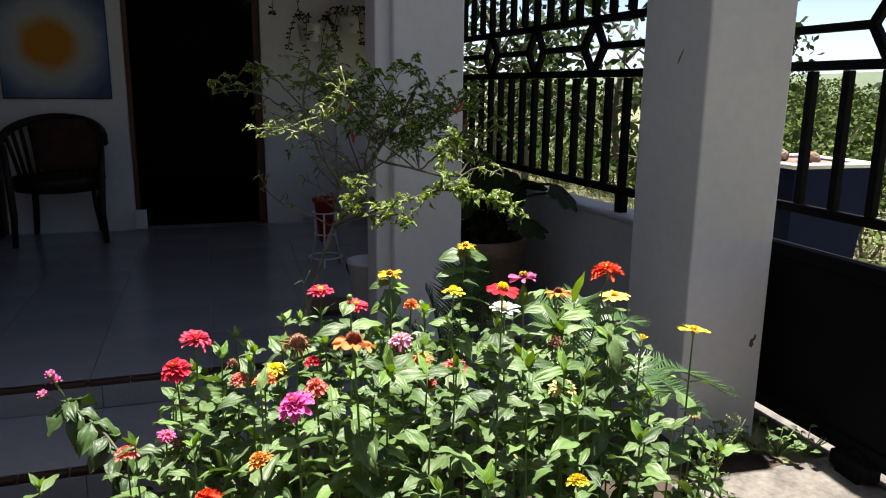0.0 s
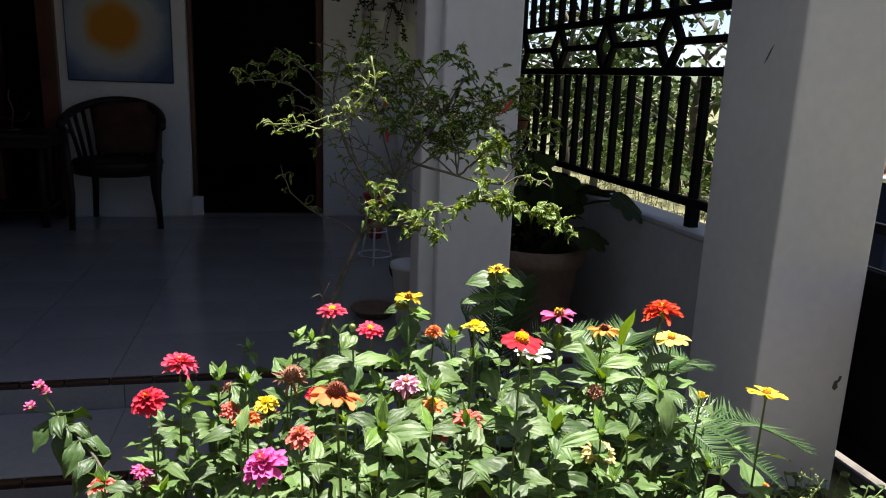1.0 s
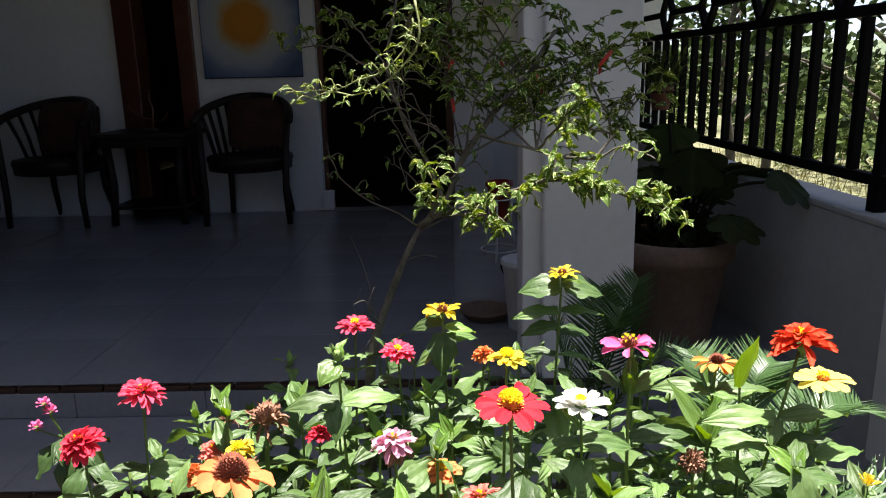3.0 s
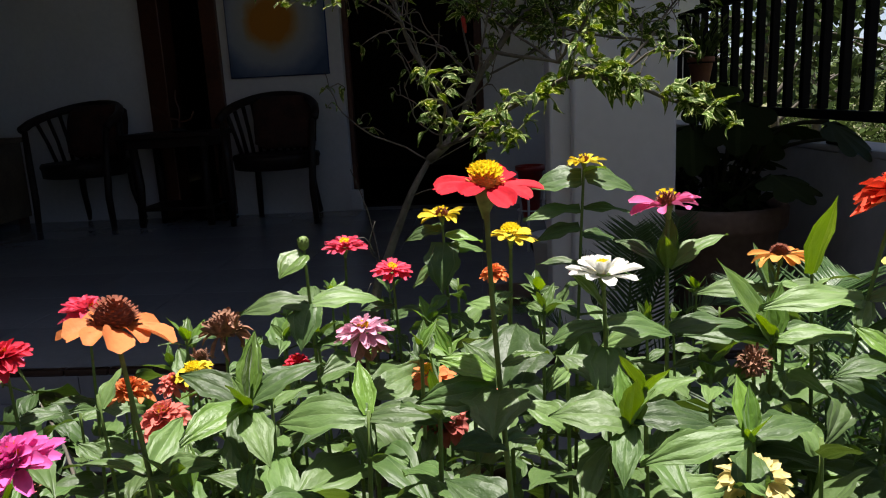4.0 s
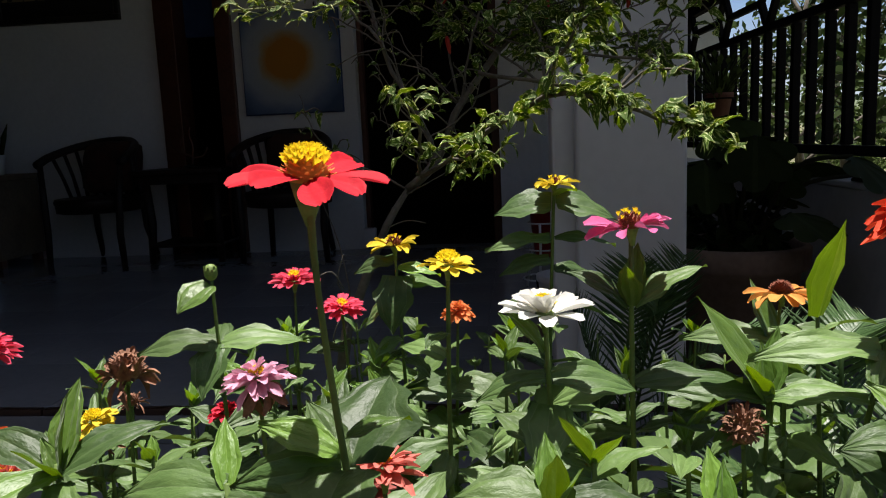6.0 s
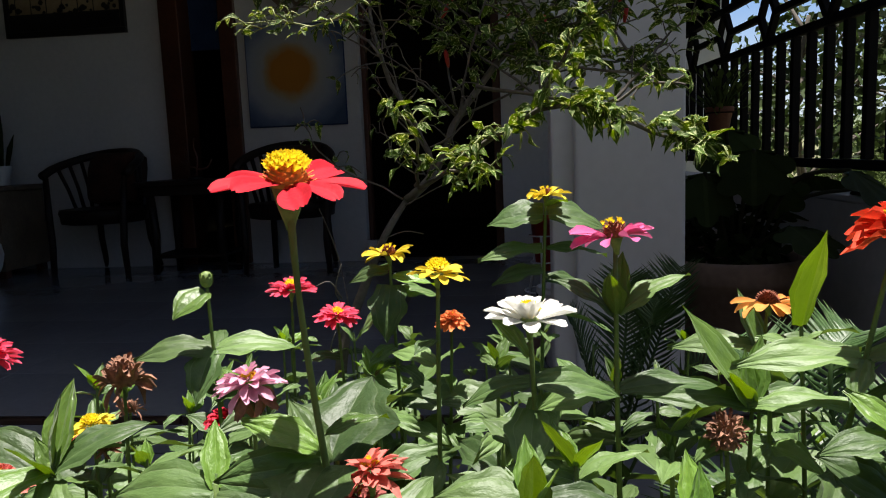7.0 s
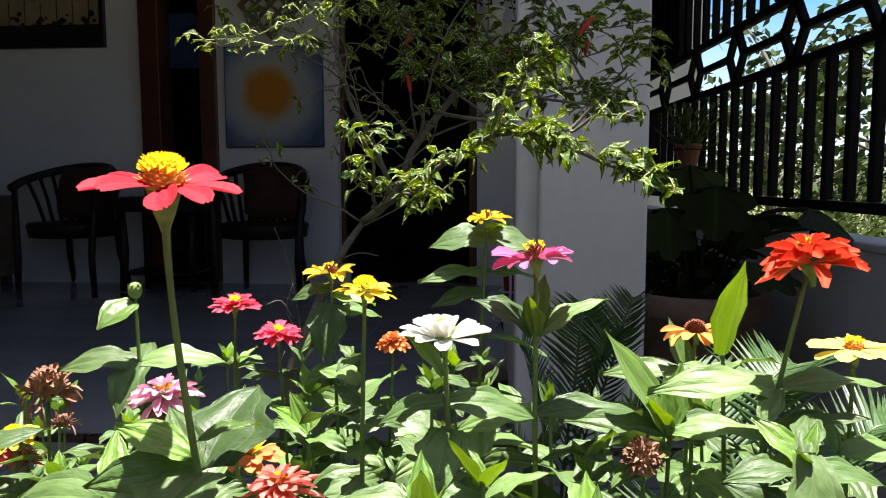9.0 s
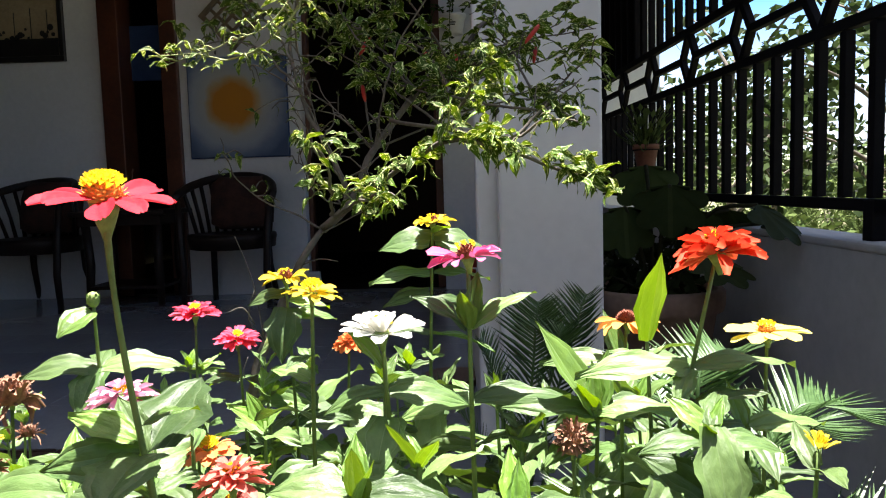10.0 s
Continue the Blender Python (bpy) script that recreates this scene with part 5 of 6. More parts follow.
FLOWERS = [
    # x, y, z, kind, colour, width, tilt, bare stalk, leaf length
    (1.001, 1.722, 0.679, "single", "red", 0.052, (6, -3), 0.108, 0.058),
    (1.146, 1.965, 0.628, "cone", "pink", 0.060, (6, 2), 0.045, 0.055),
    (0.808, 2.311, 0.530, "flat", "rose", 0.062, (2, 0), 0.07, 0.06),
    (0.877, 2.256, 0.508, "flat", "rose", 0.056, (6, 6), 0.06, 0.06),
    (1.087, 1.917, 0.583, "cup", "white", 0.060, (2, 0), 0.03, 0.062),
    (0.824, 2.042, 0.592, "bud", "green", 0.0135, (0, 0), 0.03, 0.055),
    (0.945, 2.221, 0.584, "cone", "yellow", 0.056, (4, 2), 0.014, 0.06),
    (1.020, 2.010, 0.597, "crown", "yellow", 0.050, (2, 2), 0.06, 0.055),
    (1.289, 2.099, 0.552, "cone", "amber", 0.057, (-4, -4), 0.035, 0.08),
    (0.779, 1.768, 0.601, "cone", "orange", 0.068, (8, 4), 0.10, 0.08),
    (1.221, 1.969, 0.480, "spent", "brown", 0.034, (0, 0), 0.04, 0.05),
    (1.327, 1.969, 0.625, "loose", "scarlet", 0.073, (6, -8), 0.075, 0.075),
    (1.392, 2.040, 0.552, "daisy", "lemon", 0.068, (0, 4), 0.07, 0.06),
    (1.109, 2.197, 0.642, "cone", "yellow", 0.046, (0, 0), 0.012, 0.075),
    (0.543, 2.141, 0.500, "loose", "rose", 0.066, (6, 0), 0.10, 0.07),
    (0.508, 2.041, 0.482, "double", "crimson", 0.060, (22, 0), 0.06, 0.075),
    (0.691, 1.786, 0.500, "double", "violet", 0.064, (22, 0), 0.06, 0.08),
    (1.421, 1.809, 0.548, "daisy", "yellow", 0.060, (6, 8), 0.10, 0.07),
    (0.896, 1.937, 0.534, "loose", "palepink", 0.052, (10, 0), 0.05, 0.085),
    (0.685, 2.081, 0.450, "crown", "yellow", 0.048, (12, 0), 0.05, 0.07),
    (0.659, 1.994, 0.463, "double", "orange", 0.050, (18, 0), 0.05, 0.075),
    (0.727, 2.070, 0.497, "dead", "brown", 0.056, (6, 0), 0.06, 0.07),
    (0.769, 2.174, 0.420, "double", "crimson", 0.040, (10, 0), 0.05, 0.07),
    (0.955, 1.979, 0.432, "double", "dusty", 0.050, (16, 0), 0.05, 0.075),
    (1.188, 1.870, 0.434, "loose", "cream", 0.060, (16, 0), 0.05, 0.06),
    (0.737, 1.897, 0.480, "double", "coral", 0.046, (14, 0), 0.05, 0.075),
    (0.400, 2.165, 0.270, "double", "coral", 0.055, (18, 0), 0.05, 0.07),
    (1.005, 2.262, 0.500, "double", "orange", 0.040, (6, 0), 0.075, 0.07),
    (0.945, 1.967, 0.484, "crown", "orange", 0.046, (8, 0), 0.05, 0.075),
    (0.985, 1.900, 0.487, "loose", "coral", 0.056, (10, 0), 0.05, 0.08),
    (1.074, 1.820, 0.335, "crown", "white", 0.036, (24, 0), 0.05, 0.07),
    (1.582, 1.987, 0.276, "crown", "orange", 0.028, (14, 0), 0.05, 0.05),
    (0.611, 2.274, 0.395, "dead", "brown", 0.030, (0, 0), 0.05, 0.06),
    (0.505, 2.039, 0.338, "dead", "brown", 0.036, (0, 0), 0.04, 0.06),
    (1.147, 1.720, 0.333, "double", "yellow", 0.044, (26, 0), 0.05, 0.07),
    (0.633, 1.750, 0.436, "double", "amber", 0.044, (24, 0), 0.04, 0.08),
    (0.558, 1.650, 0.442, "double", "scarlet", 0.048, (20, 0), 0.04, 0.08),
    (0.620, 2.165, 0.402, "double", "coral", 0.042, (16, 0), 0.05, 0.07),
    (0.480, 2.100, 0.330, "loose", "pink", 0.040, (16, 0), 0.05, 0.07),
    (1.362, 1.883, 0.512, "opening", "yellow", 0.017, (4, 10), 0.012, 0.05),
    (0.690, 2.090, 0.425, "dead", "brown", 0.030, (0, 0), 0.05, 0.06),
]
for i, (x, y, z, kind, color, size, tilt, bare, leaf) in enumerate(FLOWERS):
    names = {"spent": "zinnia with a dry brown spent ball", "opening": "zinnia with a half-open yellow flower", "dead": "zinnia with a withered brown flower head", "bud": "zinnia stem with a closed green bud", "cone": "fading %s zinnia with a red-brown cone" % color, "cup": "%s semi-double zinnia with upturned petals" % color, "daisy": "flat-petalled %s zinnia on a leafy stem" % color, "single": "tall red-pink zinnia with a yellow floret crown",
             "crown": "%s zinnia flower with a yellow centre" % color, "double": "double %s zinnia on a leafy stem" % color, "flat": "flat-topped %s zinnia on a leafy stem" % color, "loose": "loose-petalled %s zinnia on a leafy stem" % color}
    lean = {0: (0.055, 0.11), 9: (0.05, 0.04), 11: (-0.17, -0.02), 17: (0.03, 0.05)}.get(i, (0.0, 0.0))
    zinnia(x, y, z, kind, color, size, tilt, 100 + i, bare, leaf, names[kind], lean, {13: 80.0, 0: 120.0}.get(i), STANDOUT.get(i, ()))
# a leafy stem that ends in one upright sunlit leaf
ob = zinnia(*UPRIGHT, seed=1203, leaf=0.07)
part("young_leaf", YOUNG[0], ob, m=Matrix.Translation(Vector(UPRIGHT) - ob.location) @ pose(0, 0, 0, 62, 4, 197) @ Matrix.Diagonal((0.068, 0.080, 0.070, 1)))
# open rosettes of large pale leaves at stem tips
ROSETTES = (
    ((1.243, 1.986, 0.505), ((0, 80, 8, -28, 0.080, 1), (0, -80, 14, 24, 0.058, 0), (0.002, 50, 52, -10, 0.082, 4), (0.002, -30, 60, 0, 0.050, 4), (0.002, 10, 70, 0, 0.040, 4), (0.012, 118, -14, -10, 0.055, 0))),
    ((1.302, 1.902, 0.520), ((0, 176, -52, 2, 0.078, 0), (0, -20, 30, 0, 0.045, 0), (0.004, 100, 5, -20, 0.050, 0), (0.004, -95, 0, 24, 0.050, 0))),
    ((1.345, 1.955, 0.500), ((0, -70, 4, 26, 0.070, 1), (0, 110, 6, -24, 0.060, 0), (0.003, 10, 45, 0, 0.04, 4), (0.003, 190, -10, 0, 0.05, 0))),
    ((0.842, 1.800, 0.540), ((0, 75, 34, -20, 0.052, 0), (0, -58, 36, 22, 0.055, 0), (0.002, 150, -6, -14, 0.050, 5), (0.002, 0, 55, 0, 0.045, 4), (0.004, -150, -12, 10, 0.050, 0))),
    ((0.915, 1.830, 0.515), ((0, 82, 2, -30, 0.075, 0), (0, -95, 8, 26, 0.060, 0), (0.002, 20, 40, 0, 0.04, 4))),
    ((1.085, 1.800, 0.520), ((0, 88, 10, -26, 0.050, 2), (0, -92, 4, 28, 0.056, 0), (0.003, 10, 50, 0, 0.036, 4), (0.003, 165, -18, 0, 0.045, 0))),
    ((1.170, 1.830, 0.495), ((0, 100, -10, -26, 0.075, 1), (0, -70, 10, 24, 0.060, 0), (0.003, 0, 50, 0, 0.04, 4))),
)
for k, (at, leaves) in enumerate(ROSETTES):
    zinnia(*at, seed=1502 + 3 * k, leaf=0.075, standout=leaves)

# leafy stems between the flowers
rs = random.Random(77)
y = 1.64
row = 0
while y < 2.62:
    x = 0.46 + 0.06 * (row % 2)
    while x < 1.60 - max(0, 1.9 - y) * 0.5:
        px_, py_ = x + rs.uniform(-0.035, 0.035), y + rs.uniform(-0.03, 0.03)
        side = min(1.0, (px_ - 0.30) / 0.40, (1.95 - px_) / 0.45)
        canopy = 0.22 + 0.24 * side + 0.07 * rs.random()
        canopy -= 0.10 * max(0, 1.80 - py_) / 0.15
        canopy -= 0.28 * max(0, py_ - 2.15) + 0.85 * max(0, px_ - 1.30)
        if rs.random() > 0.14:
            zinnia(px_, py_, canopy, seed=1000 + int(px_ * 1000) + int(py_ * 1000) * 7, leaf=0.058 + 0.034 * rs.random())
        x += 0.132
    y += 0.106
    row += 1


zinnia(0.30, 1.92, 0.36, seed=4711, leaf=0.085)
zinnia(0.25, 1.98, 0.30, seed=4713, leaf=0.08)

# ---- sprawling lantana-like sprig beside the step ----
sprig = thing("lantana", (0.45, 2.20, GROUND + 0.02), "woody lantana sprig with a pink flower cluster", "plant")
pts = spline([(0, 0, 0), (-0.03, 0.02, 0.20), (-0.085, 0.14, 0.37), (-0.195, 0.24, 0.46)], 12)
part("stem", make_mesh("stem", *tube_data(pts, [0.0045 - 0.0002 * k for k in range(13)], 6), M_BARK), sprig)
rl = random.Random(4)
M_LANTANA = leaf_material("dark_lantana_leaf", (0.012, 0.035, 0.008), (0.055, 0.105, 0.026), (0.09, 0.15, 0.05), 0.5, 0.12, 3)
LLEAVES = [blade("leaf", M_LANTANA, 0.58, 0.5, 0.3, 0.4, 6, 4, 0.38, 2.2), blade("leaf", M_LANTANA, 0.50, 0.9, 0.3, -0.5, 6, 4, 0.40, 2.2)]
for k in range(3, 13):
    for q in range(2 if k < 6 else 3):
        leaf_pair(sprig, pts[k], rl.uniform(0, 180), 0.058 + 0.014 * q, -8 - 14 * q, rl, LLEAVES)
for dx, dz in ((-0.02, 0.05), (-0.05, 0.02), (-0.03, 0.065)):
    tip = pts[12] + Vector((dx, 0, dz))
    part("flower_stalk", make_mesh("flower_stalk", *tube_data([pts[12], tip], 0.0015, 5), M_STEM), sprig)
    blossom = part("blossom", make_mesh("blossom", *lathe_data([(0.001, -0.006), (0.003, 0.0), (0.005, 0.004), (0.001, 0.008)], 8), M_BUDGREEN), sprig, m=Matrix.Translation(tip))
    for k in range(16):
        part("petal", make_mesh("petal", *petal_data(0.009, 0.008, 0.2, 0.1, 3, 2), PETAL_MATS["pink"]), blossom, m=pose(0, 0, 0, 0, 0, 137.5 * k) @ pose(0, 0.004, 0.003 + 0.0004 * k, -10 + 5.5 * k, 0))


# ---- chilli shrub with cream-edged leaves ----
C0 = Vector((0.795, 2.55, GROUND + 0.02))
chilli = thing("chilli_shrub", C0, "tall chilli shrub with cream-edged leaves and red chillies", "shrub")


def pepper_leaf(width, droop, fold, curl, wavy):
    return blade("leaf", M_PEPLEAF, width, droop, fold, curl, 7, 4, 0.40, wavy, 0.12, 0.6)


PLEAVES = [pepper_leaf(0.46, 0.7, 0.5, 0.9, 1.4), pepper_leaf(0.38, 1.3, 0.6, -1.0, 1.6), pepper_leaf(0.52, 0.4, 0.7, 0.6, 1.8), pepper_leaf(0.42, 1.8, 0.4, 0.5, 1.2)]
BOUGHS = [
    # control points in the world, thickness, twigs, leaves per twig, leaf length, reach of the twigs
    (((0.795, 2.55, -0.2), (0.79, 2.55, 0.20), (0.801, 2.565, 0.38), (0.821, 2.59, 0.446), (0.865, 2.62, 0.553), (0.897, 2.67, 0.61)), 0.0125, 0, 0, 0.03, 0.05),
    (((0.897, 2.67, 0.61), (0.946, 2.68, 0.655), (0.985, 2.70, 0.742), (1.064, 2.74, 0.845), (1.12, 2.80, 0.90), (1.19, 2.86, 0.99)), 0.0085, 11, 3, 0.032, 0.07),
    (((0.935, 2.68, 0.645), (0.935, 2.68, 0.69), (0.897, 2.70, 0.765), (0.857, 2.73, 0.85), (0.838, 2.75, 0.95), (0.86, 2.76, 1.05)), 0.0058, 9, 2, 0.026, 0.08),
    (((0.92, 2.67, 0.63), (1.02, 2.52, 0.685), (1.12, 2.41, 0.740), (1.20, 2.42, 0.725), (1.27, 2.44, 0.695), (1.337, 2.425, 0.684)), 0.0044, 34, 7, 0.029, 0.042),
    (((1.02, 2.66, 0.79), (1.12, 2.60, 0.765), (1.216, 2.58, 0.749), (1.266, 2.55, 0.775), (1.30, 2.46, 0.762)), 0.0036, 6, 4, 0.030, 0.05),
    (((1.216, 2.58, 0.749), (1.266, 2.60, 0.79), (1.309, 2.65, 0.846), (1.355, 2.62, 0.876)), 0.0030, 9, 5, 0.030, 0.05),
    (((0.905, 2.55, 1.03), (0.912, 2.535, 0.98), (0.90, 2.532, 0.945), (0.86, 2.53, 0.90), (0.80, 2.53, 0.876), (0.74, 2.525, 0.884), (0.68, 2.52, 0.882)), 0.0022, 22, 3, 0.021, 0.032),
    (((0.90, 2.545, 1.00), (0.89, 2.53, 0.955), (0.845, 2.52, 0.912), (0.79, 2.515, 0.892), (0.715, 2.51, 0.868)), 0.0017, 14, 2, 0.019, 0.028),
    (((0.897, 2.67, 0.61), (0.80, 2.72, 0.655), (0.754, 2.725, 0.684), (0.725, 2.73, 0.72), (0.707, 2.74, 0.775)), 0.0019, 5, 2, 0.024, 0.04),
    (((0.915, 2.66, 0.635), (0.935, 2.56, 0.685), (0.930, 2.525, 0.73), (0.90, 2.52, 0.745)), 0.0034, 9, 4, 0.027, 0.045),
    (((0.92, 2.66, 0.635), (0.99, 2.52, 0.66), (1.034, 2.455, 0.672), (1.06, 2.44, 0.655)), 0.0030, 8, 5, 0.027, 0.04),
    (((1.12, 2.60, 0.765), (1.15, 2.54, 0.81), (1.168, 2.518, 0.84), (1.19, 2.51, 0.855)), 0.0030, 10, 6, 0.032, 0.04),
    (((0.905, 2.55, 1.03), (0.88, 2.62, 0.95), (0.87, 2.68, 0.86)), 0.0026, 3, 2, 0.024, 0.05),
    (((0.86, 2.69, 0.85), (0.78, 2.80, 0.93), (0.70, 2.86, 0.97), (0.60, 2.88, 0.96)), 0.0026, 9, 5, 0.030, 0.06),
    (((0.85, 2.71, 0.90), (0.77, 2.82, 1.00), (0.70, 2.86, 1.05)), 0.0024, 7, 5, 0.030, 0.06),
]
rc = random.Random(9)
FORKS = [(1.064, 2.72, 0.845), (1.12, 2.80, 0.90), (0.985, 2.70, 0.742), (1.12, 2.60, 0.765), (1.064, 2.72, 0.845), (1.266, 2.60, 0.79)]
for k in range(20):
    f = Vector(FORKS[k % 6])
    g, u = k * 2.4, rc.uniform(-0.7, 1.0)
    e = Vector((1.13 + 0.27 * math.cos(g), 2.88 + 0.15 * math.sin(g), 0.94 + 0.17 * u))
    BOUGHS.append(((tuple(f), tuple(f.lerp(e, 0.5) + Vector((rc.uniform(-0.04, 0.04), 0.0, rc.uniform(-0.03, 0.05)))), tuple(e)), 0.0024, 8, 6, 0.031, 0.06))
# thin, nearly bare twigs in the shade of the crown
BARE = [(0.897, 2.70, 0.765), (0.857, 2.73, 0.85), (0.935, 2.68, 0.69), (0.985, 2.70, 0.742), (0.93, 2.68, 0.65)]
for k in range(15):
    f = Vector(BARE[k % 5])
    e = f + Vector((rc.uniform(-0.16, 0.09), rc.uniform(0.0, 0.12), rc.uniform(0.02, 0.16)))
    BOUGHS.append(((tuple(f), tuple(f.lerp(e, 0.5) + Vector((rc.uniform(-0.03, 0.03), 0.0, rc.uniform(-0.02, 0.03)))), tuple(e)), 0.0017, 3, 1, 0.022, 0.04))
pods = 0
for li, (ctrl, thick, twigs, leaves, long_, reach) in enumerate(BOUGHS):
    pts = [p - C0 for p in spline(ctrl, 16)]
    pts = [p + Vector((noise.noise(p * 31 + Vector((li, 0, 0))), noise.noise(p * 31 + Vector((0, li, 5))), noise.noise(p * 31 + Vector((7, 0, li))))) * (0.006 if 0 < q < 16 and li else 0.0) for q, p in enumerate(pts)]
    # boughs in the sun get the paler twig colour, shaded ones dark bark
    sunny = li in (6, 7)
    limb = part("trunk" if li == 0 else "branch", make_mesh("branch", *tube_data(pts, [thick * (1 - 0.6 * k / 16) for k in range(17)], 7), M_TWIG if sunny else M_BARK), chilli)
    for k in range(twigs):
        first = 0.08 if li in (3, 6, 7) else 0.25
        s = first + (1 - first) * (k + rc.random()) / twigs
        i = min(int(s * 16), 15)
        q = pts[i].lerp(pts[i + 1], s * 16 - i)
        d = Vector((rc.uniform(-1, 1), rc.uniform(-0.8, 0.6), rc.uniform(-0.7, 0.7))).normalized() * reach * rc.uniform(0.5, 1.2)
        tw = spline([q, q + d * 0.55 + Vector((0, 0, 0.008)), q + d], 4)
        # twigs follow the same split, sun and shade put into their colour
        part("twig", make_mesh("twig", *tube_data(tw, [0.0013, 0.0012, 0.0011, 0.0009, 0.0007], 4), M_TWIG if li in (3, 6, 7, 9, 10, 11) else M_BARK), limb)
        for j in range(leaves):
            p = tw[rc.randint(1, 4)]
            part("leaf", rc.choice(PLEAVES), limb, m=Matrix.Translation(p) @ pose(0, 0, 0, 0, 0, rc.uniform(0, 360)) @ pose(0, 0, 0, rc.uniform(-40, 50), rc.uniform(-55, 55)) @ Matrix.Scale(long_ * rc.uniform(0.6, 1.2), 4))
        if li > 14 and k == 3 and pods < 7 and li % 3 == 0 and leaves > 4:
            pods += 1
            e = Vector((rc.uniform(-0.03, 0.03), 0, -0.03))
            a = tw[4]
            part("chilli", make_mesh("chilli", *tube_data([a, a + e * 0.2, a + e * 0.6, a + e * 0.9, a + e], [0.002, 0.0042, 0.004, 0.0026, 0.001], 8), M_CHILLI), limb, "ripe red chilli")
# bare broken side shoots low on the trunk
for ctrl in (((0.818, 2.575, 0.44), (0.80, 2.55, 0.48), (0.815, 2.536, 0.527)), ((0.806, 2.56, 0.47), (0.795, 2.54, 0.50), (0.775, 2.53, 0.495)), ((0.815, 2.58, 0.43), (0.793, 2.604, 0.532), (0.768, 2.601, 0.607)),
             ((0.865, 2.62, 0.553), (0.90, 2.62, 0.565), (0.93, 2.62, 0.56)), ((0.89, 2.66, 0.60), (0.94, 2.66, 0.625), (0.99, 2.66, 0.65)), ((0.80, 2.565, 0.37), (0.79, 2.54, 0.395), (0.802, 2.53, 0.425))):
    part("bare_shoot", make_mesh("bare_shoot", *tube_data([Vector(p) - C0 for p in spline(ctrl, 6)], [0.0013 - 0.0001 * k for k in range(7)], 5), M_BARK), chilli)


# ---- cycads ----
LEAFLET = make_mesh("leaflet", [(-0.024, 0, 0), (0.024, 0, 0), (0.036, 0.45, 0.05), (0, 1, 0.0), (-0.036, 0.45, 0.05), (0, 0.45, 0.03)], [[0, 1, 5], [1, 2, 5], [2, 3, 5], [3, 4, 5], [4, 0, 5]], M_CYCAD, smooth=False)


def cycad(x, y, z, stem, ends, seed, label):
    """Short trunk with a crown of arching fronds; ends: the middle and the tip of each frond in the world."""
    r = random.Random(seed)
    c = thing("cycad", (x, y, z), label, "plant", "young cycads in the bed")
    base = Vector((x, y, z))
    part("trunk", make_mesh("trunk", *lathe_data([(0.05, 0), (0.06, stem * 0.45), (0.045, stem), (0.02, stem + 0.02)], 12), M_BARK), c)
    for mid, tip in ends:
        m_, t_ = Vector(mid) - base, Vector(tip) - base
        p = spline([Vector((0, 0, stem)), Vector((0, 0, stem)).lerp(m_, 0.5) + Vector((0, 0, 0.03)), m_, m_.lerp(t_, 0.55) + Vector((0, 0, 0.012)), t_], 46)
        L = sum((p[q + 1] - p[q]).length for q in range(46))
        frond = part("frond", make_mesh("frond", *tube_data(p[::2], [0.0036 - 0.0001 * q for q in range(24)], 5), M_CYCAD), c)
        step = max(1, round(0.0085 * 46 / L))
        for i in range(8, 46, step):
            w = min(0.22 * L, 0.095) * math.sin(math.pi * min(1, (i - 4) / 42 * 0.86 + 0.10)) ** 0.6 * r.uniform(0.9, 1.06)
            fw = (p[min(i + 1, 46)] - p[i - 1]).normalized()
            side = fw.cross(Vector((0, 0, 1)))
            side = side.normalized() if side.length > 0.05 else Vector((0, 1, 0))
            up = side.cross(fw)
            for s in (-1, 1):
                ax = (side * s * 0.85 + fw * r.uniform(0.50, 0.66) + up * r.uniform(0.15, 0.30)).normalized()
                nz = (fw.cross(ax) * s).normalized()
                m = Matrix((nz.cross(ax), ax, nz)).transposed().to_4x4()
                part("leaflet", LEAFLET, frond, m=Matrix.Translation(p[i]) @ m @ Matrix.Scale(w, 4))
    return c


cycad(1.40, 2.20, GROUND + 0.01, 0.36, (
    ((1.644, 2.200, 0.300), (1.918, 2.28, 0.160)), ((1.482, 2.200, 0.428), (1.565, 2.22, 0.416)), ((1.391, 2.220, 0.455), (1.433, 2.25, 0.487)), ((1.50, 2.30, 0.38), (1.62, 2.40, 0.33)),
    ((1.29, 2.13, 0.36), (1.20, 2.07, 0.33)), ((1.52, 2.12, 0.34), (1.66, 2.05, 0.24)), ((1.38, 2.32, 0.40), (1.36, 2.42, 0.44)), ((1.44, 2.08, 0.36), (1.49, 1.98, 0.33))), 31, "young cycad with stiff feathery fronds among zinnias")
cycad(1.22, 2.65, GROUND + 0.01, 0.26, (
    ((1.25, 2.67, 0.36), (1.262, 2.69, 0.475)), ((1.31, 2.70, 0.36), (1.352, 2.73, 0.480)), ((1.19, 2.66, 0.32), (1.16, 2.67, 0.415)), ((1.12, 2.65, 0.30), (1.05, 2.65, 0.33)), ((1.36, 2.65, 0.32), (1.46, 2.65, 0.33)), ((1.28, 2.63, 0.37), (1.30, 2.64, 0.44))), 35, "shaded young cycad with stiff feathery fronds by the step")

# ground ivy at the foot of the pillar
rs = random.Random(12)
IVY = [blade("leaf", M_LEAF, 1.0, 0.3, 0.3, 0.1, 5, 4, 0.4)]
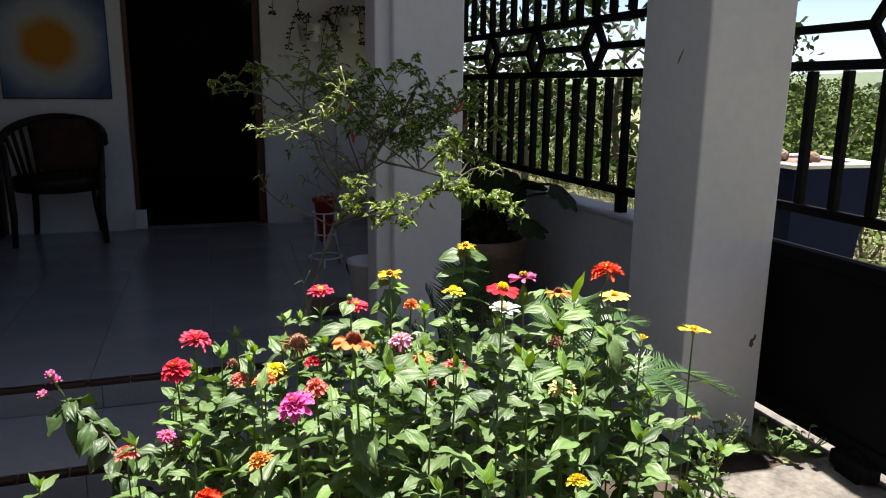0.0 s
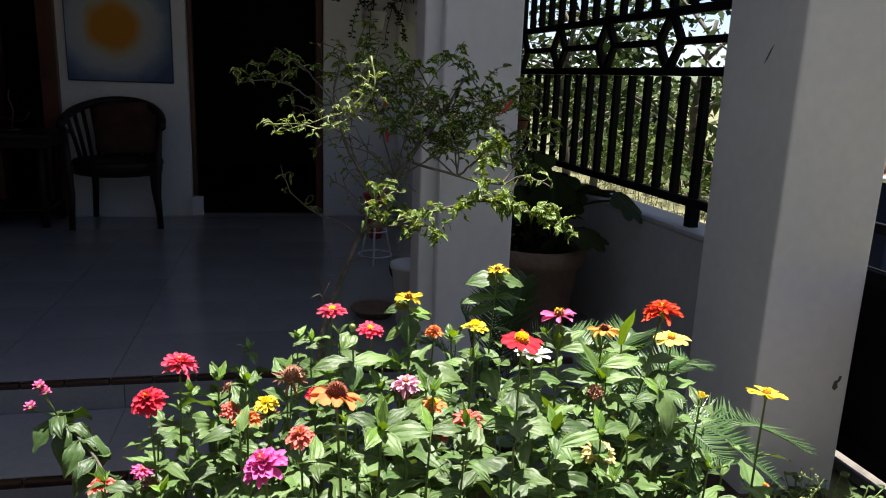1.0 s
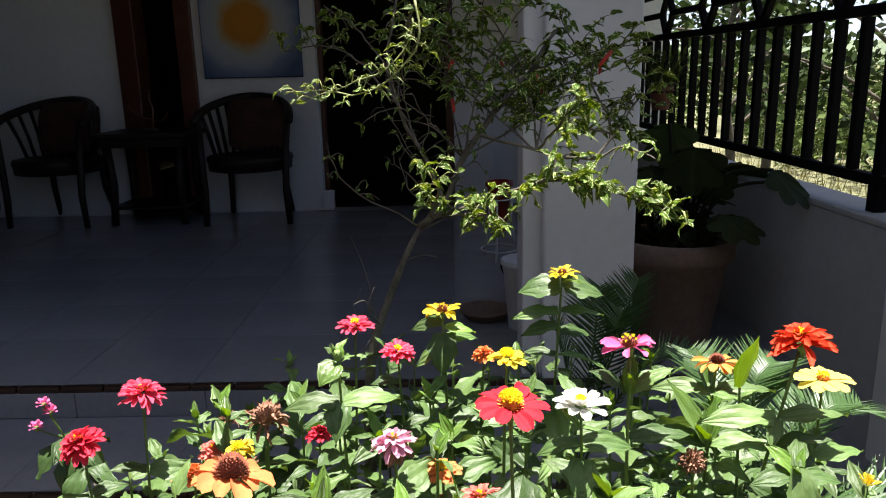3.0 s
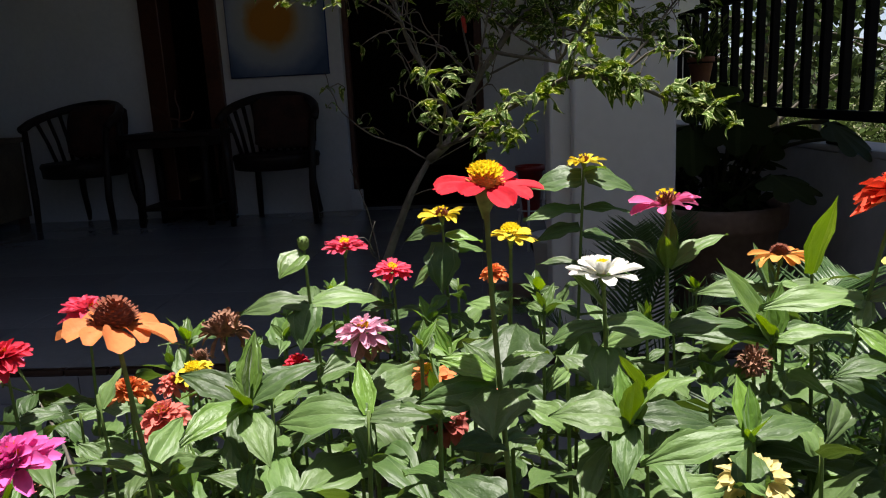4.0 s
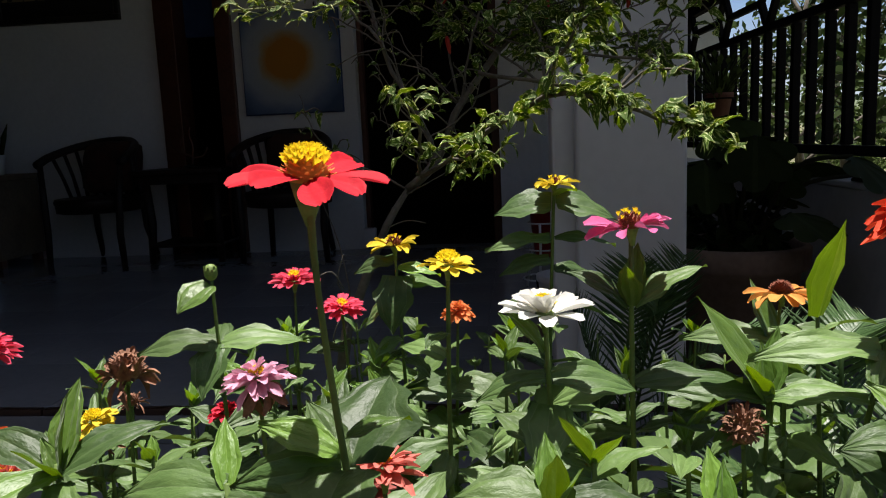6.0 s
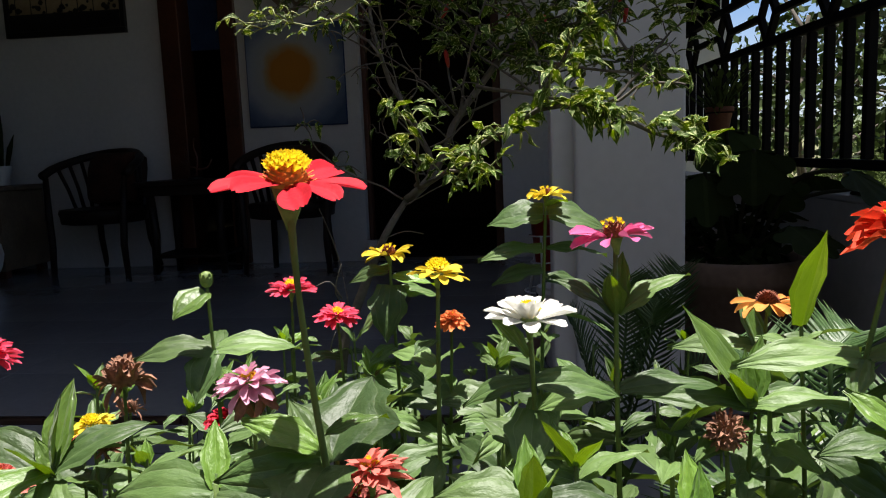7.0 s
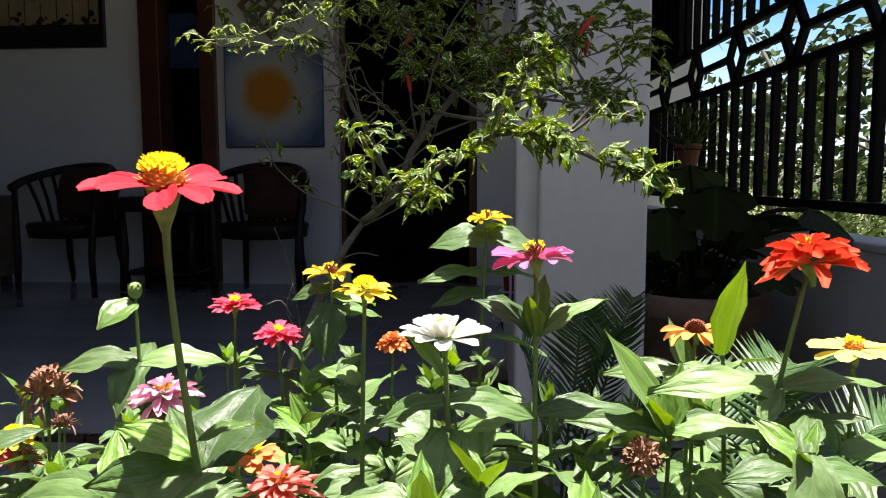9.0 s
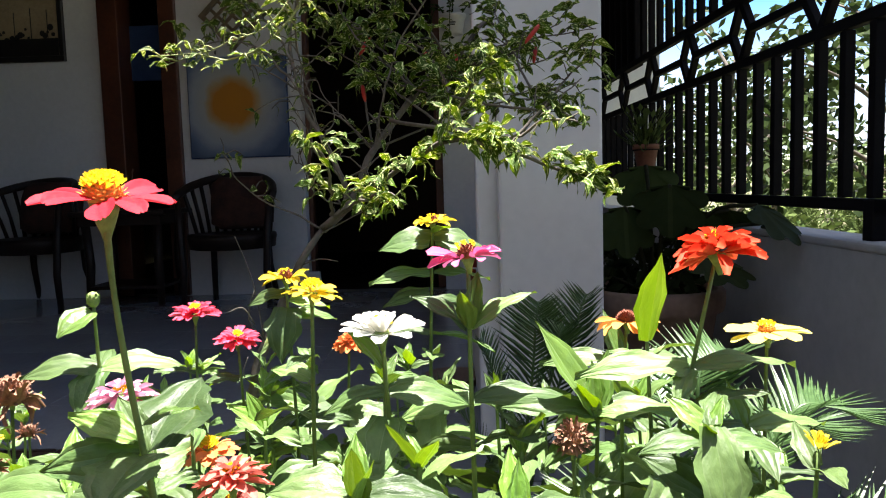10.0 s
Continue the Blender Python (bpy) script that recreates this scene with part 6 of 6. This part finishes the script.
for n in range(5):
    ivy = thing("ground_ivy", (2.04 + 0.085 * n, 2.56 - 0.03 * n, GROUND + 0.03), "low creeping weed with small heart-shaped leaves", "weed", "creeping weeds at the pillar")
    for k in range(20):
        g = rs.random() * 6.28
        q = Vector((0.11 * rs.random() * math.cos(g), 0.08 * rs.random() * math.sin(g), 0.02 + 0.075 * rs.random()))
        part("stalk", make_mesh("stalk", *tube_data([(0, 0, -0.01), (q.x * 0.6, q.y * 0.6, q.z * 0.7), q], 0.0016, 4), M_STEM), ivy)
        part("leaf", IVY[0], ivy, m=Matrix.Translation(q) @ pose(0, 0, 0, rs.uniform(-25, 25), 0, rs.uniform(0, 360)) @ Matrix.Scale(rs.uniform(0.018, 0.032), 4))


# wispy seeding weeds on the apron's edge
for bx, by, hgt, seed in ((1.90, 2.30, 0.24, 5), (1.98, 2.42, 0.17, 6), (1.74, 2.18, 0.22, 8)):
    r = random.Random(seed)
    weed = thing("seeding_weed", (bx, by, GROUND + 0.02), "thin branching weed with tiny pale seed heads", "weed", "seeding weeds at the pillar")
    axis = spline([(0, 0, -0.01), (0.04, 0.01, hgt * 0.5), (0.12, 0.02, hgt)], 8)
    part("stem", make_mesh("stem", *tube_data(axis, [0.002 - 0.00015 * k for k in range(9)], 5), M_STEM), weed)
    for k in range(12):
        q = axis[2 + k // 2]
        e = q + Vector((r.uniform(-0.05, 0.06), r.uniform(-0.03, 0.03), r.uniform(0.01, 0.05)))
        part("twig", make_mesh("twig", *tube_data([q, q.lerp(e, 0.5) + Vector((0, 0, 0.006)), e], 0.0009, 4), M_STEM), weed)
        for _ in range(2):
            part("seed_head", make_mesh("seed_head", *lathe_data([(0.0005, -0.003), (0.003, 0), (0.0022, 0.003), (0.0004, 0.005)], 6), M_TWIG), weed, m=Matrix.Translation(e + Vector((r.uniform(-0.006, 0.006), r.uniform(-0.004, 0.004), r.uniform(-0.004, 0.004)))))
        if k < 7:
            part("leaf", ZLEAVES[k % 4], weed, m=Matrix.Translation(axis[k % 4]) @ pose(0, 0, 0, r.uniform(0, 40), 0, r.uniform(0, 360)) @ Matrix.Scale(r.uniform(0.025, 0.05), 4))


# ---- outside the fence ----
bin_ob = thing("storage_bin", (3.68, 3.98, GROUND - 0.275), "large dark blue plastic bin with a pale rim", "bin")
part("body", make_mesh("body", *moved(join(lathe_data([(0.25, 0), (0.26, 0.02), (0.36, 1.08), (0.35, 1.08), (0.24, 0.04)], 4)), pose(0, 0, 0, 0, 0, 45) @ Matrix.Diagonal((1.03, 1.03, 1, 1))), M_BLUEPL, smooth=False), bin_ob)
part("rim", make_mesh("rim", *tube_data([(0.262 * sx, 0.262 * sy, 1.085) for sx, sy in ((-1, -1), (1, -1), (1, 1), (-1, 1), (-1, -1), (1, -1))], 0.016, 6), M_WHITEPL), bin_ob, "pale rolled rim")
part("rubble", make_mesh("rubble", *join(*[moved(lathe_data([(0.02, 0), (0.03, 0.01), (0.035, 0.025), (0.02, 0.045), (0.01, 0.05)], 7), pose(0.09 * math.cos(k * 2.1), 0.1 * math.sin(k * 2.1), 1.085 + 0.01 * (k % 3), 10 * k, 7 * k)) for k in range(7)], box_data(0.46, 0.46, 0.03, (0, 0, 1.05), 0.01)), M_CLAY, smooth=False), bin_ob, "lumps of stone on the lid")


def leaf_cloud(rng, n, sx, sy, sz, leaf, lobes=7):
    """Uneven crown of small folded leaves grouped in lobes, with gaps between."""
    cs = [(rng.uniform(-sx, sx) * 0.7, rng.uniform(-sy, sy) * 0.7, sz * rng.uniform(0.15, 0.85), rng.uniform(0.3, 0.6)) for _ in range(lobes)]
    v, f = [], []
    for _ in range(n):
        cx, cy, cz, cr = rng.choice(cs)
        a, b = rng.random() * 6.283, math.acos(rng.uniform(-0.6, 1))
        q = Vector((cx + sx * cr * math.sin(b) * math.cos(a), cy + sy * cr * math.sin(b) * math.sin(a), cz + sz * cr * 0.6 * math.cos(b)))
        d = Vector((rng.gauss(0, 1), rng.gauss(0, 1), rng.gauss(-0.2, 0.6))).normalized() * leaf * rng.uniform(0.6, 1.3)
        s = d.cross(Vector((rng.gauss(0, 1), rng.gauss(0, 1), rng.gauss(0, 1)))).normalized() * leaf * 0.32
        k = len(v)
        v += [tuple(q), tuple(q + d * 0.5 + s), tuple(q + d), tuple(q + d * 0.5 - s)]
        f.append([k, k + 1, k + 2, k + 3])
    return v, f


def shrub(x, y, z, sx, sy, sz, n, leaf, seed, label="rough green shrub in the dry field"):
    r = random.Random(seed)
    s = thing("shrub", (x, y, z), label, "shrub", "shrubs beyond the fence")
    br = [tube_data(spline([(0, 0, 0), (sx * r.uniform(-0.3, 0.3), sy * r.uniform(-0.3, 0.3), sz * 0.4), (sx * r.uniform(-0.7, 0.7), sy * r.uniform(-0.7, 0.7), sz * 0.9)], 6), [0.02, 0.017, 0.014, 0.011, 0.008, 0.006, 0.004], 5) for _ in range(3)]
    for pc in br:
        part("branch", make_mesh("branch", *pc, M_BARK), s)
    part("foliage", make_mesh("foliage", *leaf_cloud(r, n, sx, sy, sz, leaf), M_BUSH, smooth=False), s)
    return s


FIELD = GROUND - 0.25
rs = random.Random(55)
for k in range(17):
    y = 3.6 + 0.75 * k
    shrub(4.3 + rs.random() * 1.3 + 0.12 * k + (2.0 if k < 3 else 0.0), y, FIELD, 0.6, 0.6, rs.uniform(0.6, 1.05), 3600, 0.038, 300 + k)
for k in range(40):
    a = radians(rs.uniform(8, 82))
    d = rs.uniform(9, 32)
    shrub(1.0 + d * math.sin(a), 1.0 + d * math.cos(a), FIELD, rs.uniform(0.8, 1.6), rs.uniform(0.8, 1.6), 0.7 + 0.03 * d + 0.3 * rs.random(), 1100, 0.11, 400 + k)


for k in range(34):
    a = radians(rs.uniform(38, 62))
    d = rs.uniform(6, 26)
    shrub(0.6 + d * math.sin(a), 0.7 + d * math.cos(a), FIELD, rs.uniform(0.7, 1.3), rs.uniform(0.7, 1.3), 0.75 + 0.035 * d + 0.25 * rs.random(), 1800, 0.04 + 0.003 * d, 500 + k)


def tree(x, y, z, height, spread, n, leaf, seed, label):
    r = random.Random(seed)
    t = thing("tree", (x, y, z), label, "tree", "trees beyond the fence")
    trunk = spline([(0, 0, -0.05), (0.05, 0.03, height * 0.3), (-0.04, 0.05, height * 0.6), (0.03, 0, height * 0.9)], 12)
    part("trunk", make_mesh("trunk", *tube_data(trunk, [height * 0.022 * (1 - 0.06 * k) for k in range(13)], 8), M_BARK), t)
    pcs, tips = [], []
    for k in range(11):
        p = trunk[5 + k % 7]
        g = k * 2.4
        e = p + Vector((math.cos(g) * spread, math.sin(g) * spread, height * r.uniform(0.05, 0.35)))
        pcs.append(tube_data(spline([p, p.lerp(e, 0.5) + Vector((0, 0, 0.05)), e], 6), [height * 0.008 * (1 - 0.12 * q) for q in range(7)], 5))
        tips.append(e)
        tips.append(p.lerp(e, 0.6))
    for pc in pcs:
        part("limb", make_mesh("limb", *pc, M_BARK), t)
    v, f = [], []
    for _ in range(n):
        q = r.choice(tips) + Vector((r.gauss(0, 1), r.gauss(0, 1), r.gauss(0, 0.8))) * spread * 0.22
        d = Vector((r.gauss(0, 1), r.gauss(0, 1), r.gauss(-0.5, 0.5))).normalized() * leaf * r.uniform(0.6, 1.2)
        s = d.cross(Vector((r.gauss(0, 1), r.gauss(0, 1), r.gauss(0, 1)))).normalized() * leaf * 0.22
        k = len(v)
        v += [tuple(q), tuple(q + d * 0.45 + s), tuple(q + d), tuple(q + d * 0.45 - s)]
        f.append([k, k + 1, k + 2, k + 3])
    part("crown", make_mesh("crown", v, f, M_TREELEAF, smooth=False), t)
    return t


tree(3.55, 5.6, FIELD, 2.1, 0.6, 620, 0.10, 61, "slim young tree with long drooping leaves behind the fence")
tree(3.3, 4.35, FIELD, 1.9, 0.45, 240, 0.085, 62, "slim young tree with sparse leaves behind the fence")
tree(3.9, 8.2, FIELD, 2.4, 0.8, 1700, 0.12, 63, "leafy tree further along the fence")
tree(3.1, 7.0, FIELD, 2.2, 0.6, 900, 0.11, 64, "slim leafy tree along the fence")
tree(9.5, 7.6, FIELD, 2.3, 0.7, 700, 0.18, 65, "small tree standing in the field")
tree(14, 17, FIELD, 2.6, 1.1, 900, 0.25, 66, "round small tree standing in the field")

# grass tufts on the field by the fence
gvv, gff = [], []
for _ in range(5200):
    x, y = 2.75 + abs(rs.gauss(0, 2.6)), rs.uniform(1.0, 13)
    hgt, g = rs.uniform(0.08, 0.30), rs.random() * 6.28
    w = Vector((math.cos(g), math.sin(g), 0)) * 0.006
    b = Vector((x, y, FIELD - 0.02 if x > 4 else GROUND - 0.25 * max(0, min(1, (x - 2.6) / 1.5)) - 0.03))
    t = b + Vector((rs.uniform(-0.08, 0.08), rs.uniform(-0.08, 0.08), hgt))
    k = len(gvv)
    gvv += [tuple(b - w), tuple(b + w), tuple(t)]
    gff.append([k, k + 1, k + 2])
thing("grass", (0, 0, 0), "dry yellow grass tufts along the fence", "grass", kind="stuff", me=make_mesh("grass", gvv, gff, material("straw_grass", (0.12, 0.12, 0.04), (0.30, 0.27, 0.12), 4, 0.8, 0, 0, 30, 0.3, 0.3), smooth=False))

# low far ridge
hv, hf = [], []
for k in range(73):
    a = radians(-60 + 180 * k / 72)
    hgt = 6 + 9 * (0.5 + 0.5 * noise.noise((k * 0.22, 0, 5))) + 1.6 * noise.noise((k * 1.1, 2, 5))
    hv += [(420 * math.sin(a), 420 * math.cos(a), -3), (440 * math.sin(a), 440 * math.cos(a), hgt), (520 * math.sin(a), 520 * math.cos(a), -3)]
for k in range(72):
    hf += [[3 * k, 3 * k + 3, 3 * k + 4, 3 * k + 1], [3 * k + 1, 3 * k + 4, 3 * k + 5, 3 * k + 2]]
thing("backdrop", (0, 0, 0), "low wooded ridge on the horizon", "hills", kind="structure", me=make_mesh("backdrop", hv, hf, M_HILL))

# hazy bright sky beyond the ridge
M_HAZE = bpy.data.materials.new("hazy_sky")
M_HAZE.use_nodes = True
hn, hl = M_HAZE.node_tree.nodes, M_HAZE.node_tree.links
hn.remove(hn["Principled BSDF"])
em, hm, hs, hr = hn.new("ShaderNodeEmission"), hn.new("ShaderNodeTexCoord"), hn.new("ShaderNodeSeparateXYZ"), hn.new("ShaderNodeValToRGB")
hl.new(hm.outputs["Generated"], hs.inputs[0])
hl.new(hs.outputs["Z"], hr.inputs[0])
hr.color_ramp.elements[0].color, hr.color_ramp.elements[1].color = (0.80, 0.92, 1.0, 1), (0.13, 0.40, 0.84, 1)
hr.color_ramp.elements[0].position, hr.color_ramp.elements[1].position = 0.08, 0.60
hl.new(hr.outputs[0], em.inputs["Color"])
em.inputs["Strength"].default_value = 0.44
hl.new(em.outputs[0], hn["Material Output"].inputs["Surface"])
kv, kf = [], []
for k in range(37):
    a = radians(-10 + 130 * k / 36)
    for q in range(6):
        kv.append((590 * math.sin(a), 590 * math.cos(a), -6 + 46 * q))
for k in range(36):
    for q in range(5):
        a = k * 6 + q
        kf.append([a, a + 6, a + 7, a + 1])
thing("backdrop", (0, 0, 0), "bright hazy sky over the open field", "sky", kind="structure", me=make_mesh("backdrop", kv, kf, M_HAZE))


# ---- tiles, last ----
TS = 0.40
tile_me = box("tile", TS - 0.0012, TS - 0.0012, 0.008, M_TILE, (0, 0, 0), 0.0006)
for i in range(15):
    for j in range(7):
        part("tile", tile_me, floor_ob, m=pose(-4.04 + TS * i, FLOOR_EDGE + 0.025 + TS * (j + 0.5), -0.008))
step_me = box("tile", TS - 0.0012, 0.405, 0.008, M_TILE, (0, 0, 0), 0.0006)
riser_me = box("tile", TS - 0.002, 0.008, 0.080, M_TILE, (0, 0, 0), 0.0012)
for i in range(15):
    part("tile", step_me, floor_ob, m=pose(-4.0 + TS * i, STEP_EDGE + 0.025 + 0.2025, STEP_Z - 0.008))
    part("tile", riser_me, floor_ob, m=pose(-4.0 + TS * i, FLOOR_EDGE + 0.003, STEP_Z + 0.0015))
    part("tile", riser_me, floor_ob, m=pose(-4.0 + TS * i, STEP_EDGE + 0.003, STEP_Z - 0.101))
trim_me = make_mesh("trim_tile", *box_data(0.131, 0.026, 0.022, (0, 0, 0), 0.007), M_TRIM, smooth=False)
for i in range(43):
    part("trim_tile", trim_me, floor_ob, m=pose(-3.9 + 0.133 * i, FLOOR_EDGE + 0.011, -0.020))
    part("trim_tile", trim_me, floor_ob, m=pose(-3.9 + 0.133 * i, STEP_EDGE + 0.011, STEP_Z - 0.020))
